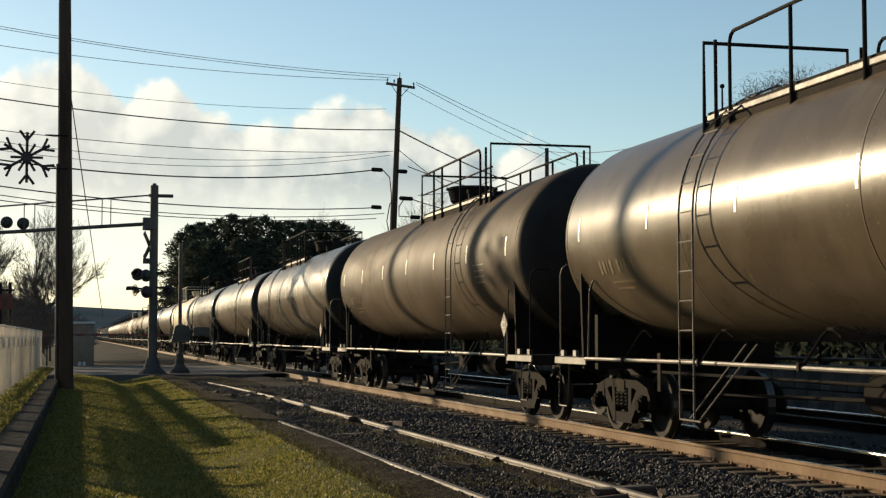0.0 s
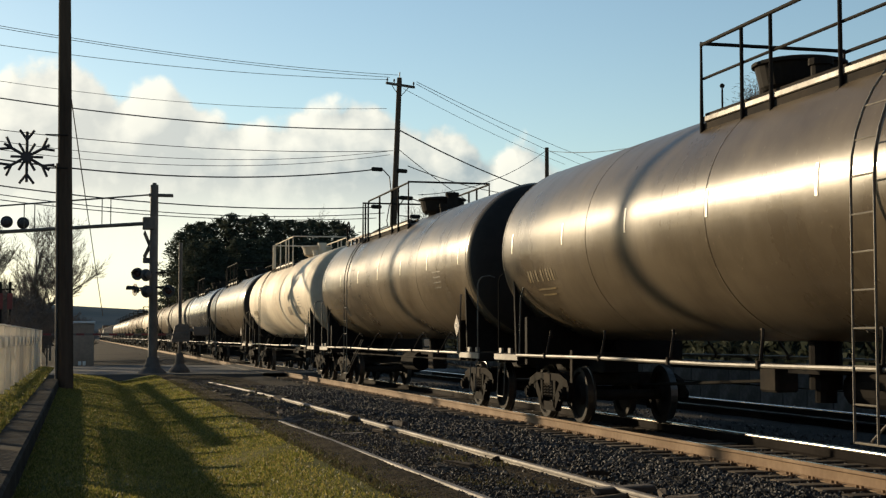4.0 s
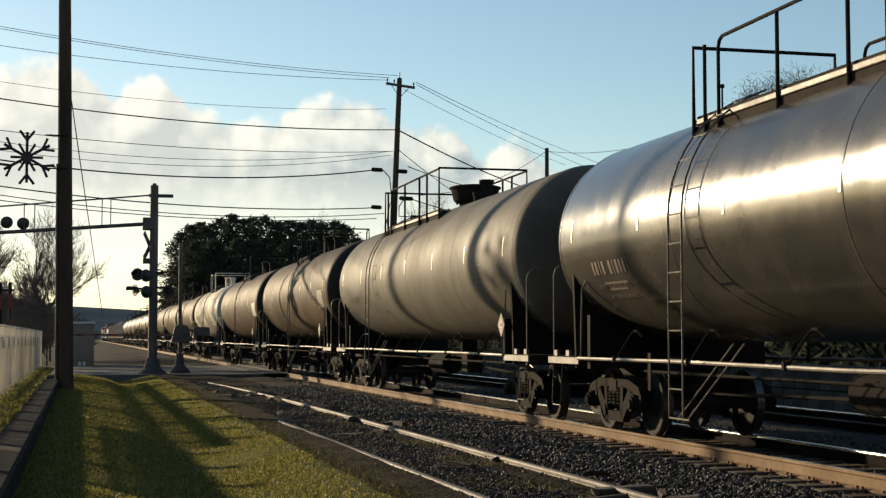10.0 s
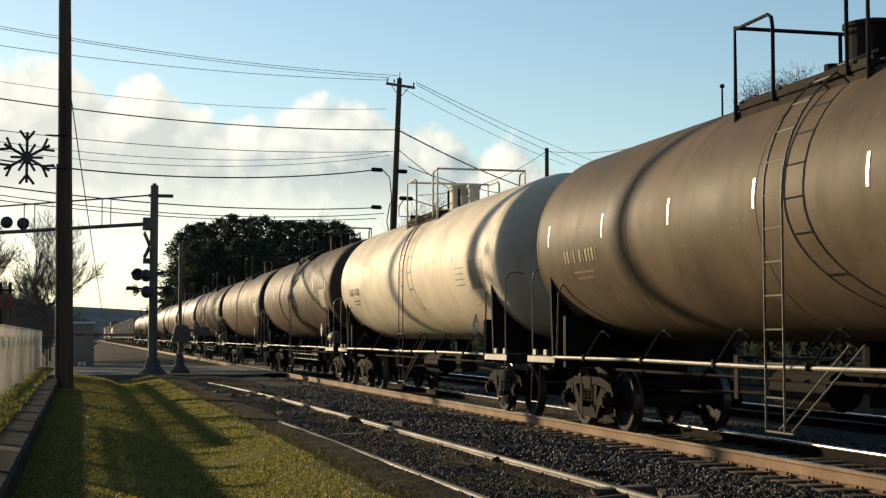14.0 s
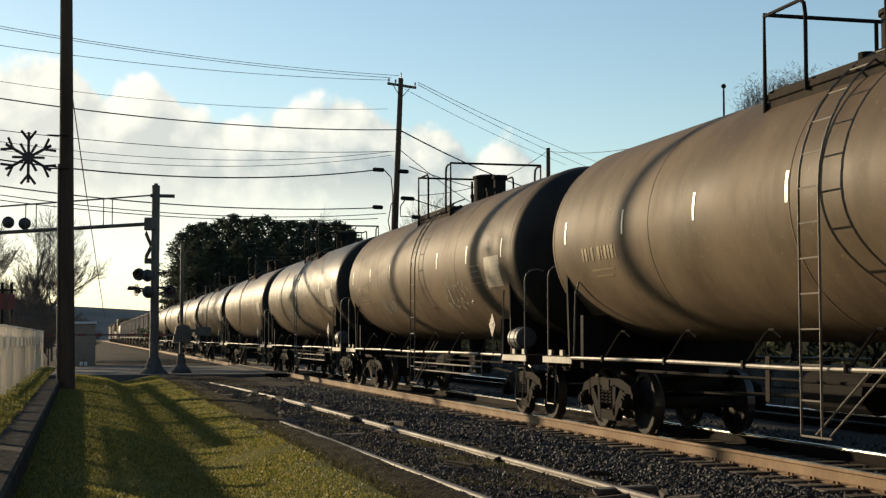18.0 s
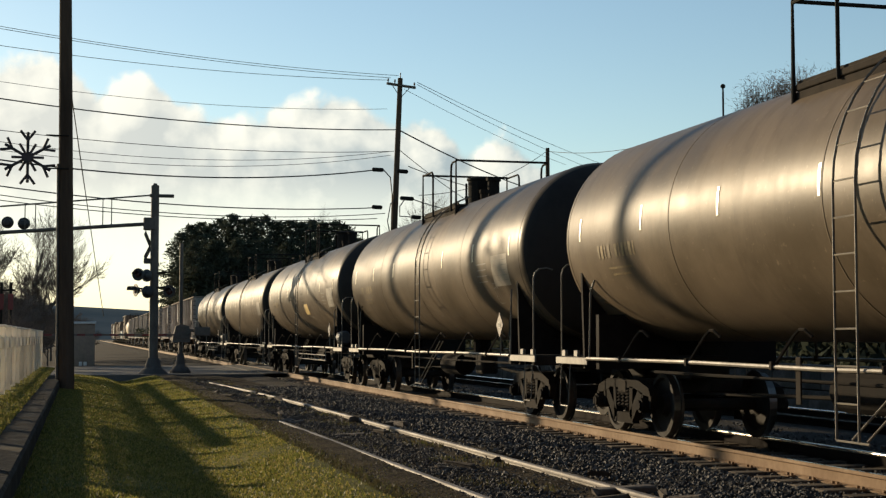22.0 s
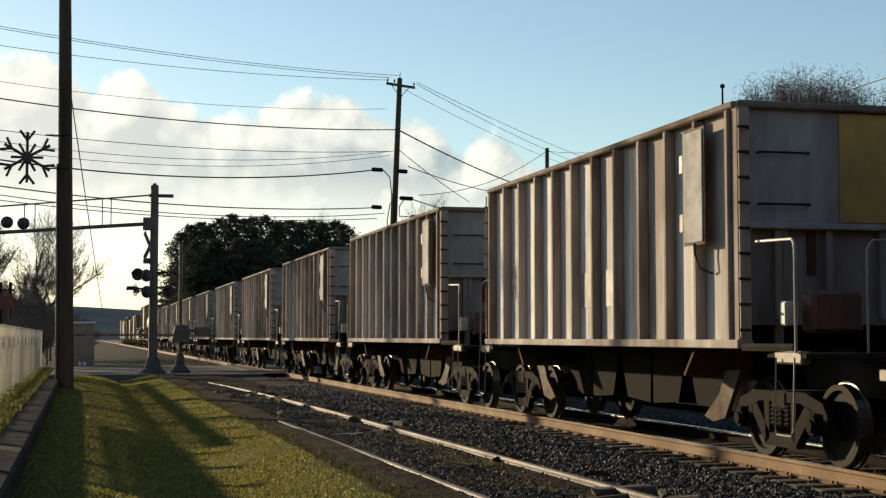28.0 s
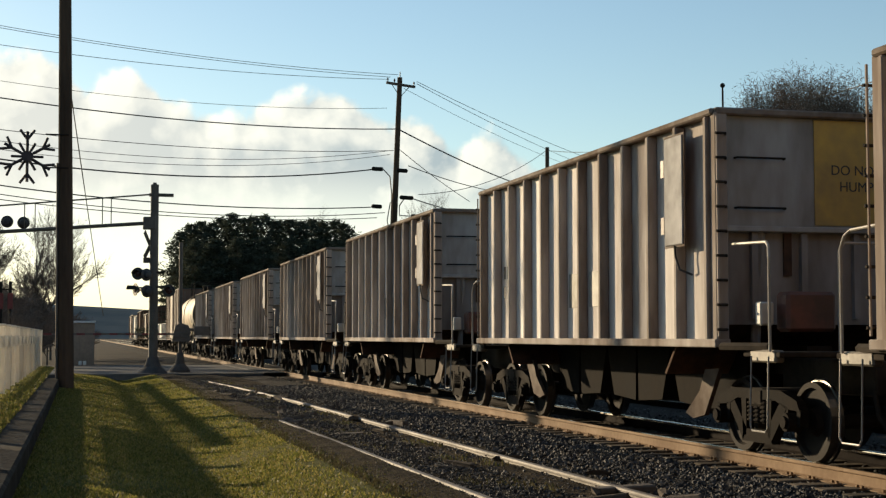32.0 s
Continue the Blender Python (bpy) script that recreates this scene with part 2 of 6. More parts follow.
M = {
    # grimy posts, darkened further so the colour carries part of their shade
    "hopper_post": mat("grimy_shaded_post", (.50, .45, .405), (.20, .16, .13), .8, 0, 5, .8, .55, .25, .1, 4, spec=.05),
    # steel below the cars, its shade put into a near-black colour
    "under_shade": mat("shaded_under_steel", (.011, .010, .009), (.026, .022, .018), .85, 0, 8, 1.2, .5, .2, spec=.05),
    "plate_pale": mat("pale_hatch_plate", (.42, .41, .40), (.22, .21, .195), .7, 0, 6, 1, .6, .25, depth=.03, spec=.05),
    "block": mat("grey_concrete_block", (.13, .122, .112), (.075, .07, .062), .9, 0, 9, 1.2, .7, .5, .16, spec=.05),
    # tank ends: some grime, but mostly their shade put into the colour
    "head_shade": tank_paint("grimy_shaded_tank_end", (.024, .0215, .019), (.044, .038, .032), .6, .12, .0, .3),
    "tank_brown": tank_paint("weathered_tank_paint", (.088, .065, .043), (.134, .100, .066), .56, .035),
    "tank_olive": tank_paint("glossy_tank_paint", (.097, .075, .050), (.146, .115, .077), .32, .085, coat=.04),
    "tank_black": tank_paint("black_tank_paint", (.040, .038, .034), (.075, .066, .052), .24, .42, .0, .3, .2),
    "tank_cream": tank_paint("cream_tank_paint", (.68, .59, .45), (.52, .43, .31), .62, .10, .08, .55),
    "tank_grey": tank_paint("pale_grey_tank_paint", (.15, .138, .112), (.105, .093, .072), .60, .07, .08),
    "black_iron": mat("black_iron", (.013, .012, .011), (.028, .024, .020), .8, .0, 10, 1.2, .5, .2, spec=.08),
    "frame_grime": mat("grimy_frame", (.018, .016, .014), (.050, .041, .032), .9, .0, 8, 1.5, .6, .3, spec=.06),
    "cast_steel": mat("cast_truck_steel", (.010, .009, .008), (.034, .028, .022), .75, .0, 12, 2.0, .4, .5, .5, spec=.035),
    "pale_rail": mat("pale_painted_pipe", (.20, .175, .13), (.08, .066, .05), .5, .0, 10, 1.5, .5, .1),
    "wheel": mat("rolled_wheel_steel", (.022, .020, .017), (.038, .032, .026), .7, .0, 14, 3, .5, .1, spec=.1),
    "tread": mat("polished_tread", (.16, .15, .135), (.09, .082, .07), .36, 1.0, 20, 3, .4, .05),
    "reflector": mat("retroreflective_strip", (.85, .76, .52), (.62, .54, .34), .3, .0, 20, 3, .4, .0),
    "stencil_gold": mat("gold_stencil_paint", (.25, .18, .075), (.13, .095, .045), .45, 0, 26, 3, .7, .0, spec=.2),
    "stencil_white": mat("white_stencil_paint", (.22, .20, .165), (.13, .115, .09), .5, 0, 20, 3, .6, .0, spec=.2),
    "graffiti": spray("pale_spray_paint", (.36, .37, .34), .05, .60),
    "graffiti_blue": spray("blue_spray_paint", (.20, .27, .28), .05, .55),
    "patch": mat("faded_patch", (.36, .34, .29), (.24, .22, .18), .6, 0, 6, 1, .6, .05),
    "yellow_patch": mat("yellow_paint_panel", (.52, .33, .05), (.3, .2, .06), .55, 0, 6, .8, .6, .05),
    "placard": mat("white_placard", (.18, .143, .118), (.115, .09, .075), .45, 0, 20, 2, .4, .0, spec=.2),
    "hopper": mat("weathered_hopper_paint", (.86, .82, .765), (.29, .24, .205), .8, 0, 5, .55, .46, .25, .14, 5, .12, .02, spec=.1),
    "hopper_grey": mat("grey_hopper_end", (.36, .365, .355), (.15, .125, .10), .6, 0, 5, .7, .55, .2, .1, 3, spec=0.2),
    "rust": mat("rusted_steel", (.13, .07, .042), (.05, .034, .026), .8, 0, 9, 1.2, .7, .4, spec=0.06),
    "plate": mat("bare_metal_plate", (.075, .078, .08), (.045, .043, .04), .5, .1, 6, 1, .5, .1, spec=.2),
    "red_box": mat("red_oxide_box", (.15, .055, .038), (.08, .045, .032), .6, 0, 8, 2, .6, .1),
    "white_box": mat("white_enamel_box", (.62, .62, .58), (.4, .37, .32), .5, 0, 8, 2, .4, .1),
    "rail": mat("rusty_rail_side", (.24, .155, .085), (.16, .10, .055), .75, 0, 14, .8, .6, .3, spec=.2),
    # near-black sides for the far rail and the second track
    "rail_dark": mat("dark_rail_side", (.014, .010, .008), (.008, .006, .005), .8, 0, 14, .8, .6, .3, spec=.05),
    "rail_top": mat("worn_rail_head", (.62, .58, .52), (.46, .40, .32), .15, .9, 14, 2, .4, .05, rough_var=.04),
    "rail_old": mat("dull_rail", (.15, .125, .10), (.08, .064, .05), .6, .1, 14, 1, .6, .3),
    "tie": mat("creosoted_timber", (.055, .044, .034), (.11, .092, .072), .85, 0, 18, 2, .6, .6, .3, spec=0.06),
    "ballast_bed": mat("ballast_bed", (.020, .018, .016), (.045, .04, .034), .92, 0, 22, .5, .55, 1.0, depth=.05, spec=0.06),
    "stone": islands("ballast_stone", [(.010, .0095, .009), (.025, .023, .021), (.05, .046, .042), (.12, .112, .10)], .75),
    "soil": mat("trodden_soil", (.016, .0125, .009), (.060, .047, .030), .95, 0, 14, 1.6, .7, 1.0, depth=.12, spec=.03),
    "lawn": mat("mown_lawn", (.068, .073, .018), (.14, .12, .038), .9, 0, 30, .6, .5, .8, depth=.03, spec=.04),
    "blade": islands("grass_blade", [(.075, .085, .020), (.135, .142, .032), (.21, .192, .046), (.29, .23, .085)], .6, 0, leaf=.5),
    "asphalt": mat("worn_asphalt", (.075, .074, .07), (.13, .123, .115), .85, 0, 25, .35, .5, .4, spec=0.06),
    "kerb": mat("old_concrete", (.055, .048, .040), (.028, .024, .019), .9, 0, 9, 1.6, .8, .8, depth=.03, spec=.04),
    "vinyl": mat("white_vinyl", (.85, .81, .73), (.66, .61, .52), .4, 0, 6, .6, .4, .05, .18, leaf=.5),
    "pole": mat("dark_pole_timber", (.052, .036, .026), (.095, .066, .047), .85, 0, 14, 1.5, .6, .6, streak=8, spec=.06),
    "pole_grey": mat("grey_pole_timber", (.13, .10, .075), (.07, .055, .042), .85, 0, 14, 1.5, .6, .5, streak=8),
    "alu": mat("weathered_aluminium", (.135, .118, .10), (.08, .07, .06), .6, .1, 12, 1.2, .5, .1, spec=.15),
    "black_paint": mat("black_enamel", (.012, .012, .013), (.03, .028, .026), .45, 0, 12, 2, .5, .1),
    "lens": mat("dark_red_lens", (.05, .012, .012), (.03, .01, .01), .2, 0, 12, 2, .3, 0),
    "gate_red": mat("gate_red", (.20, .03, .025), (.12, .03, .025), .5, 0, 10, 2, .4, 0),
    "gate_white": mat("gate_white", (.72, .70, .66), (.5, .47, .42), .5, 0, 10, 2, .4, 0),
    "cable": mat("black_cable", (.015, .015, .016), (.03, .03, .03), .6, 0, 10, 2, .3, 0),
    "insulator": mat("brown_porcelain", (.08, .045, .03), (.05, .03, .02), .2, 0, 10, 2, .3, 0),
    "tinsel": mat("dark_tinsel", (.07, .05, .05), (.03, .025, .025), .7, 0, 60, 6, .6, .8),
    "bungalow": mat("cabinet_paint", (.32, .24, .18), (.20, .155, .12), .6, .0, 8, .8, .5, .1, spec=.1),
    "bark": mat("bare_bark", (.12, .095, .075), (.06, .048, .038), .9, 0, 12, 2, .6, .6),
    "twig": islands("twigs", [(.085, .068, .055), (.13, .105, .088), (.19, .155, .13)], .9, 0, spec=.0),
    "needle": islands("pine_needles", [(.040, .048, .036), (.062, .072, .052), (.092, .102, .074)], .9, 0, spec=.02, leaf=.25),
    # far woods, with bluish distance haze put into the colour
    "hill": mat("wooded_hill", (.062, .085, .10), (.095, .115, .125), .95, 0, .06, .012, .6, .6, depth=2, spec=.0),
    "field": mat("dry_ground", (.020, .016, .012), (.04, .032, .024), .95, 0, 3, .08, .6, .5, depth=.05, spec=.04),
    "brick": mat("dark_red_brick", (.11, .06, .045), (.07, .045, .035), .85, 0, 10, .7, .6, .3, spec=.0),
    "roof": mat("dark_shingle", (.07, .062, .055), (.11, .10, .09), .85, 0, 8, .8, .5, .4),
    "boxcar_brown": mat("brown_boxcar_paint", (.14, .07, .04), (.08, .048, .032), .6, 0, 5, .5, .6, .15, .15, 4),
    "dry_weed": islands("dry_weed", [(.06, .05, .025), (.10, .085, .04), (.08, .09, .03)], .8, 0, leaf=.3),
    "case_paint": mat("dull_case_paint", (.16, .14, .12), (.09, .078, .066), .7, 0, 10, 2, .5, .15, spec=.1),
    "depot_wall": mat("stained_concrete_wall", (.12, .112, .104), (.07, .064, .058), .85, 0, 6, .5, .6, .3, spec=.05),
    "hatch_plate": mat("dull_hatch_plate", (.22, .225, .23), (.12, .12, .118), .7, 0, 6, 1, .6, .25, depth=.03, spec=.05),
    "tank_dull": tank_paint("dull_olive_tank_paint", (.093, .072, .048), (.143, .110, .075), .42, .06),
    "chute": mat("worn_chute_steel", (.13, .10, .078), (.07, .048, .034), .7, 0, 8, 1.5, .6, .3, spec=.1),
    "chord": mat("rusty_top_chord", (.22, .185, .155), (.095, .065, .045), .75, 0, 7, 1.2, .7, .4, spec=.1),
    "fine_twig": islands("fine_twigs", [(.10, .075, .060), (.16, .125, .10), (.24, .195, .165)], .9, 0, spec=.0),
    "faint_panel": mat("worn_data_panel", (.27, .235, .18), (.17, .14, .10), .5, 0, 6, 1, .6, .03, spec=.2),
    "galv": mat("galvanised_handrail", (.34, .325, .30), (.22, .20, .17), .5, .2, 10, 1.5, .5, .1),
    "hopper_low": mat("grey_lower_end", (.26, .25, .24), (.14, .12, .105), .75, 0, 5, .8, .6, .25, .1, 3, spec=.1),
    "boxcar_white": mat("white_car_paint", (.60, .58, .53), (.34, .31, .26), .5, 0, 5, .5, .5, .1, .08, 4),
}


# ---- mesh helpers ----
def part(name, bm, material, parent=None, label="", smooth=False, at=None):
    """Links a bmesh as one mesh object, under a thing or a part of it."""
    me = bpy.data.meshes.new(name)
    bm.normal_update()
    bm.to_mesh(me)
    bm.free()
    if smooth:
        me.polygons.foreach_set("use_smooth", [True] * len(me.polygons))
    me.materials.append(material)
    ob = new(name, me)
    if parent:
        ob.parent = parent
    if at is not None:
        ob.matrix_basis = at
    if label:
        ob["label"] = label
    return ob


def share(name, source, parent, m, label=""):
    """Another part on the same mesh."""
    ob = new(name, source.data)
    ob.parent = parent
    ob.matrix_basis = m
    if label:
        ob["label"] = label
    return ob


def thing(name, label, category, group="", kind="", at=None):
    ob = tagged(new(name), label, category, group, kind)
    ob.empty_display_size = 0.2
    if at is not None:
        ob.matrix_basis = at
    return ob


def box(bm, c, s, m=None, bevel=0.0):
    """A box of size s at c; bevelled where asked."""
    t = Matrix.Translation(c) @ Matrix.Diagonal((*s, 1))
    if m is not None:
        t = m @ t
    vs = bmesh.ops.create_cube(bm, size=1, matrix=t)["verts"]
    if bevel:
        es = {e for v in vs for e in v.link_edges}
        bmesh.ops.bevel(bm, geom=list(es), offset=bevel, segments=1, affect="EDGES")
    return bm


def rod(bm, a, b, r, seg=8, r2=None):
    a, b = Vector(a), Vector(b)
    d = b - a
    m = Matrix.Translation((a + b) / 2) @ d.to_track_quat("Z", "Y").to_matrix().to_4x4()
    bmesh.ops.create_cone(bm, cap_ends=True, segments=seg, radius1=r, radius2=r if r2 is None else r2, depth=d.length, matrix=m)
    return bm


def pipe(bm, pts, r, seg=6):
    """A tube through points, mitred."""
    pts = [Vector(p) for p in pts]
    rings, up = [], None
    for i, p in enumerate(pts):
        d = (pts[min(i + 1, len(pts) - 1)] - pts[max(i - 1, 0)]).normalized()
        if up is None:
            up = d.orthogonal().normalized()
        u = (up - d * up.dot(d)).normalized()
        up, w = u, d.cross(u)
        rings.append([bm.verts.new(p + (u * math.cos(a) + w * math.sin(a)) * r) for a in (2 * math.pi * k / seg for k in range(seg))])
    for a, b in zip(rings, rings[1:]):
        for k in range(seg):
            bm.faces.new((a[k], a[(k + 1) % seg], b[(k + 1) % seg], b[k]))
    bm.faces.new(rings[0][::-1])
    bm.faces.new(rings[-1])
    return bm


def lathe(bm, profile, m, seg=48):
    """Turns (along, radius) pairs round the local x axis."""
    rings = []
    for x, r in profile:
        if r < 1e-4:
            rings.append([bm.verts.new(m @ Vector((x, 0, 0)))])
        else:
            rings.append([bm.verts.new(m @ Vector((x, r * math.cos(2 * math.pi * k / seg), r * math.sin(2 * math.pi * k / seg)))) for k in range(seg)])
    for a, b in zip(rings, rings[1:]):
        for k in range(seg):
            j = (k + 1) % seg
            if len(a) == 1:
                bm.faces.new((a[0], b[k], b[j]))
            elif len(b) == 1:
                bm.faces.new((a[k], b[0], a[j]))
            else:
                bm.faces.new((a[k], b[k], b[j], a[j]))
    return bm


def prism(bm, outline, y0, y1):
    """A flat outline in x-z, given thickness along y."""
    a = [bm.verts.new((x, y0, z)) for x, z in outline]
    b = [bm.verts.new((x, y1, z)) for x, z in outline]
    bm.faces.new(a)
    bm.faces.new(b[::-1])
    n = len(a)
    for i in range(n):
        j = (i + 1) % n
        bm.faces.new((a[j], a[i], b[i], b[j]))
    bmesh.ops.recalc_face_normals(bm, faces=bm.faces)
    return bm


def B():
    return bmesh.new()


# ---- rolling stock ----
TRACK = 8.80            # the main track's centre line, in metres from the camera
WHEEL_R = 0.457
CENTRE_Z, TANK_R = 2.91, 1.55
wheelsets = []


def side_frame(x, y):
    """A cast side frame: arched top chord, pedestal jaws, two columns and a slanting truss down to the spring seat."""
    bm = B()
    t = .055
    for poly in ([(-1.08, .58), (-1.0, .70), (-.62, .80), (.62, .80), (1.0, .70), (1.08, .58), (.74, .60), (.50, .68), (-.50, .68), (-.74, .60)],
                 [(-.40, .70), (-.27, .70), (-.27, .24), (-.36, .24)], [(.40, .70), (.27, .70), (.27, .24), (.36, .24)],
                 [(-.78, .62), (-.60, .66), (-.26, .32), (-.36, .18)], [(.78, .62), (.60, .66), (.26, .32), (.36, .18)],
                 [(-.40, .17), (.40, .17), (.34, .32), (-.34, .32)],
                 [(-1.09, .60), (-1.0, .60), (-1.0, .40), (-1.07, .40)], [(1.09, .60), (1.0, .60), (1.0, .40), (1.07, .40)],
                 [(-.79, .62), (-.70, .60), (-.72, .40), (-.79, .40)], [(.79, .62), (.70, .60), (.72, .40), (.79, .40)]):
        prism(bm, [(a + x, b) for a, b in poly], y - t, y + t)
        t = .05 if t > .052 else .055
    return bm


def truck(car, x):
    """A two-axle truck: bolster, cast side frames, springs, and two wheelsets that turn."""
    bm = B()
    box(bm, (x, 0, .70), (.36, 2.1, .22), bevel=.03)
    rod(bm, (x, 0, .78), (x, 0, .92), .2, 16)
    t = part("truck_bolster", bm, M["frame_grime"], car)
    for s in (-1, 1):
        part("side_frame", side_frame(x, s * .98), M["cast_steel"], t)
        for dx in (-.17, 0, .17):
            bm = lathe(B(), [(0, 0), (0, .05)] + [(.012 + k * .0125, .078 if k % 4 in (1, 2) else .055) for k in range(20)] + [(.26, .05), (.26, 0)], pose(x + dx, s * .98, .40, 0, -90, 0), 10)
            part("spring", bm, M["frame_grime"], t)
        for a in (-.889, .889):
            bm = B()
            rod(bm, (x + a, s * .93, WHEEL_R), (x + a, s * 1.12, WHEEL_R), .105, 14)
            rod(bm, (x + a, s * 1.12, WHEEL_R), (x + a, s * 1.15, WHEEL_R), .07, 10)
            part("bearing_cap", bm, M["cast_steel"], t, "round steel bearing cap")
    for a in (-.889, .889):
        bm = B()
        rod(bm, (0, -.72, 0), (0, .72, 0), .085, 12)
        for s in (-1, 1):
            m = pose(0, s * .7175, 0, 0, 0, 90 * s)
            lathe(bm, [(-.07, 0), (-.07, .10), (-.02, .16), (-.01, .36), (-.065, .385), (-.07, .485), (-.035, .483), (-.03, WHEEL_R), (.065, WHEEL_R - .008),
                       (.065, .385), (.02, .365), (.01, .17), (.075, .13), (.075, 0)], m, 28)
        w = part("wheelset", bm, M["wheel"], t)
        w.matrix_parent_inverse = Matrix.Translation((x + a, 0, WHEEL_R))
        w.data.materials.append(M["tread"])
        for p in w.data.polygons:
            rr = math.hypot(p.center.x, p.center.z)
            if WHEEL_R - .012 < rr < .49:
                p.material_index = 1
        wheelsets.append(w)
    return t


def coupler(car, end, L):
    bm = B()
    x = end * (L / 2)
    box(bm, (x - end * .55, 0, .86), (1.0, .30, .24), bevel=.03)
    box(bm, (x - end * .10, .05, .86), (.26, .28, .30), bevel=.05)
    part("coupler", bm, M["frame_grime"], car)
    bm = B()
    pts = [(x - end * .45, -.35, .80), (x - end * .35, -.36, .55), (x - end * .2, -.33, .38), (x, -.28, .34)]
    pipe(bm, pts, .03, 6)
    part("air_hose", bm, M["black_iron"], car)


def arc_ladder(bm, x, width, z0):
    """Ladder stiles and rungs that rise beside the tank and lie round its shoulder."""
    R = TANK_R + .13
    path = [(-R, z) for z in (z0, 1.2, 2.0, CENTRE_Z)] + [(-R * math.cos(a), CENTRE_Z + R * math.sin(a)) for a in [radians(d) for d in range(8, 73, 8)]]
    for s in (-.5, .5):
        pipe(bm, [(x + s * width, y, z) for y, z in path], .014, 6)
    length = 0
    for (y0, za), (y1, zb) in zip(path, path[1:]):
        seg = math.hypot(y1 - y0, zb - za)
        k = math.ceil(length / .36) * .36
        while k < length + seg:
            f = (k - length) / seg
            y, z = y0 + (y1 - y0) * f, za + (zb - za) * f
            rod(bm, (x - width / 2, y, z), (x + width / 2, y, z), .010, 5)
            k += .36
        length += seg
    return bm


def tank_car(L, paint, style):
    """A loaded tank car, front end towards +x, camera side at -y. style: 0 plain, 1 with a pump drum and a side walkway, 2 with a long top walkway."""
    car = thing("tank_car", "tank car", "tank car", "freight train")
    half = (L - 1.45) / 2
    cyl = half - .55
    prof = [(-half, 0)] + [(-cyl - .55 * math.cos(a) ** .8, TANK_R * math.sin(a) ** .8) for a in [radians(d) for d in (5, 14, 26, 38, 50, 62, 74, 83)]] + [(-cyl, TANK_R)]
    prof += [(-cyl / 2, TANK_R), (0, TANK_R), (cyl / 2, TANK_R)] + [(-x, r) for x, r in reversed(prof)]
    tank = part("tank_shell", lathe(B(), prof, pose(0, 0, CENTRE_Z), 72), paint, car, "", True)
    # end faces get a darker coat that deepens their shade
    tank.data.materials.append(M["head_shade"])
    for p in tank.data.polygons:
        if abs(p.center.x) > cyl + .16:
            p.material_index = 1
    for x in (-cyl, -cyl * .5, 0.05, cyl * .5, cyl):
        part("weld_seam", lathe(B(), [(x - .02, TANK_R - .01), (x - .014, TANK_R + .0025), (x + .014, TANK_R + .0025), (x + .02, TANK_R - .01)], pose(0, 0, CENTRE_Z), 72), paint, tank, "", True)
    # running gear and frame
    cx = L / 2 - 2.2
    for s in (-1, 1):
        truck(car, s * cx)
        coupler(car, s, L)
        bm = B()
        box(bm, (s * (L / 2 - 1.75), 0, .98), (2.5, .62, .34), bevel=.02)
        part("stub_sill", bm, M["black_iron"], car)
        bm = B()
        for y in (-1, 1):
            prism(bm, [(s * (cx - .06), .95), (s * (cx + .06), .95), (s * (cx + .06), 1.75), (s * (cx - .06), 1.75)], y * .2, y * 1.42)
        a0 = [(-1.42, .95), (1.42, .95), (1.46, 2.4)] + [((TANK_R + .01) * math.sin(a), CENTRE_Z - (TANK_R + .01) * math.cos(a)) for a in [radians(d) for d in range(66, -67, -12)]] + [(-1.46, 2.4)]
        va = [bm.verts.new((s * (cx + .55), y, z)) for y, z in a0]
        vb = [bm.verts.new((s * (cx + .62), y, z)) for y, z in a0]
        bm.faces.new(va)
        bm.faces.new(vb[::-1])
        for i in range(len(va)):
            j = (i + 1) % len(va)
            bm.faces.new((va[i], va[j], vb[j], vb[i]))
        bmesh.ops.recalc_face_normals(bm, faces=bm.faces)
        part("saddle", bm, M["black_iron"], car, "black saddle plate")
        bm = B()
        box(bm, (s * (L / 2 - 1.08), 0, 1.10), (.95, 2.96, .05), bevel=.01)
        box(bm, (s * (L / 2 - .62), 0, 1.03), (.05, 2.96, .16), bevel=.01)
        plat = part("end_platform", bm, M["frame_grime"], car)
        for y in (-1, 1):
            bm = box(B(), (s * (L / 2 - 1.22), y * 1.485, 1.06), (1.45, .03, .11), bevel=.008)
            for bx in (-.05, -.62):
                part("platform_block", box(B(), (s * (L / 2 - .72 + bx), y * 1.44, 1.17), (.16, .05, .10), bevel=.008), M["pale_rail"], plat)
            part("platform_edge", bm, M["pale_rail"], plat, "pale platform edge plate")
            bm = B()
            x = s * (L / 2 - .68)
            pipe(bm, [(x, y * 1.46, .98), (x, y * 1.46, 2.40), (x, y * 1.43, 2.50), (x, y * 1.36, 2.56), (x, y * 1.22, 2.58), (x, y * 1.12, 2.55)], .014, 8)
            part("end_handrail", bm, M["pale_rail"] if y < 0 else M["black_iron"], car)
            bm = B()
            pipe(bm, [(x - s * .02, y * 1.47, 1.02), (x - s * .02, y * 1.5, .42), (x - s * .06, y * 1.5, .36), (x - s * .40, y * 1.5, .36), (x - s * .44, y * 1.5, .42), (x - s * .44, y * 1.47, 1.02)], .010, 6)
            part("step_stirrup", bm, M["pale_rail"], car)
            bm = B()
            x = s * (L / 2 - 1.98)
            pipe(bm, [(x, y * 1.47, 1.08), (x - s * .02, y * 1.45, 2.10), (x - s * .10, y * 1.42, 2.26)], .016, 6)
            part("brace_bar", bm, M["pale_rail"], car)
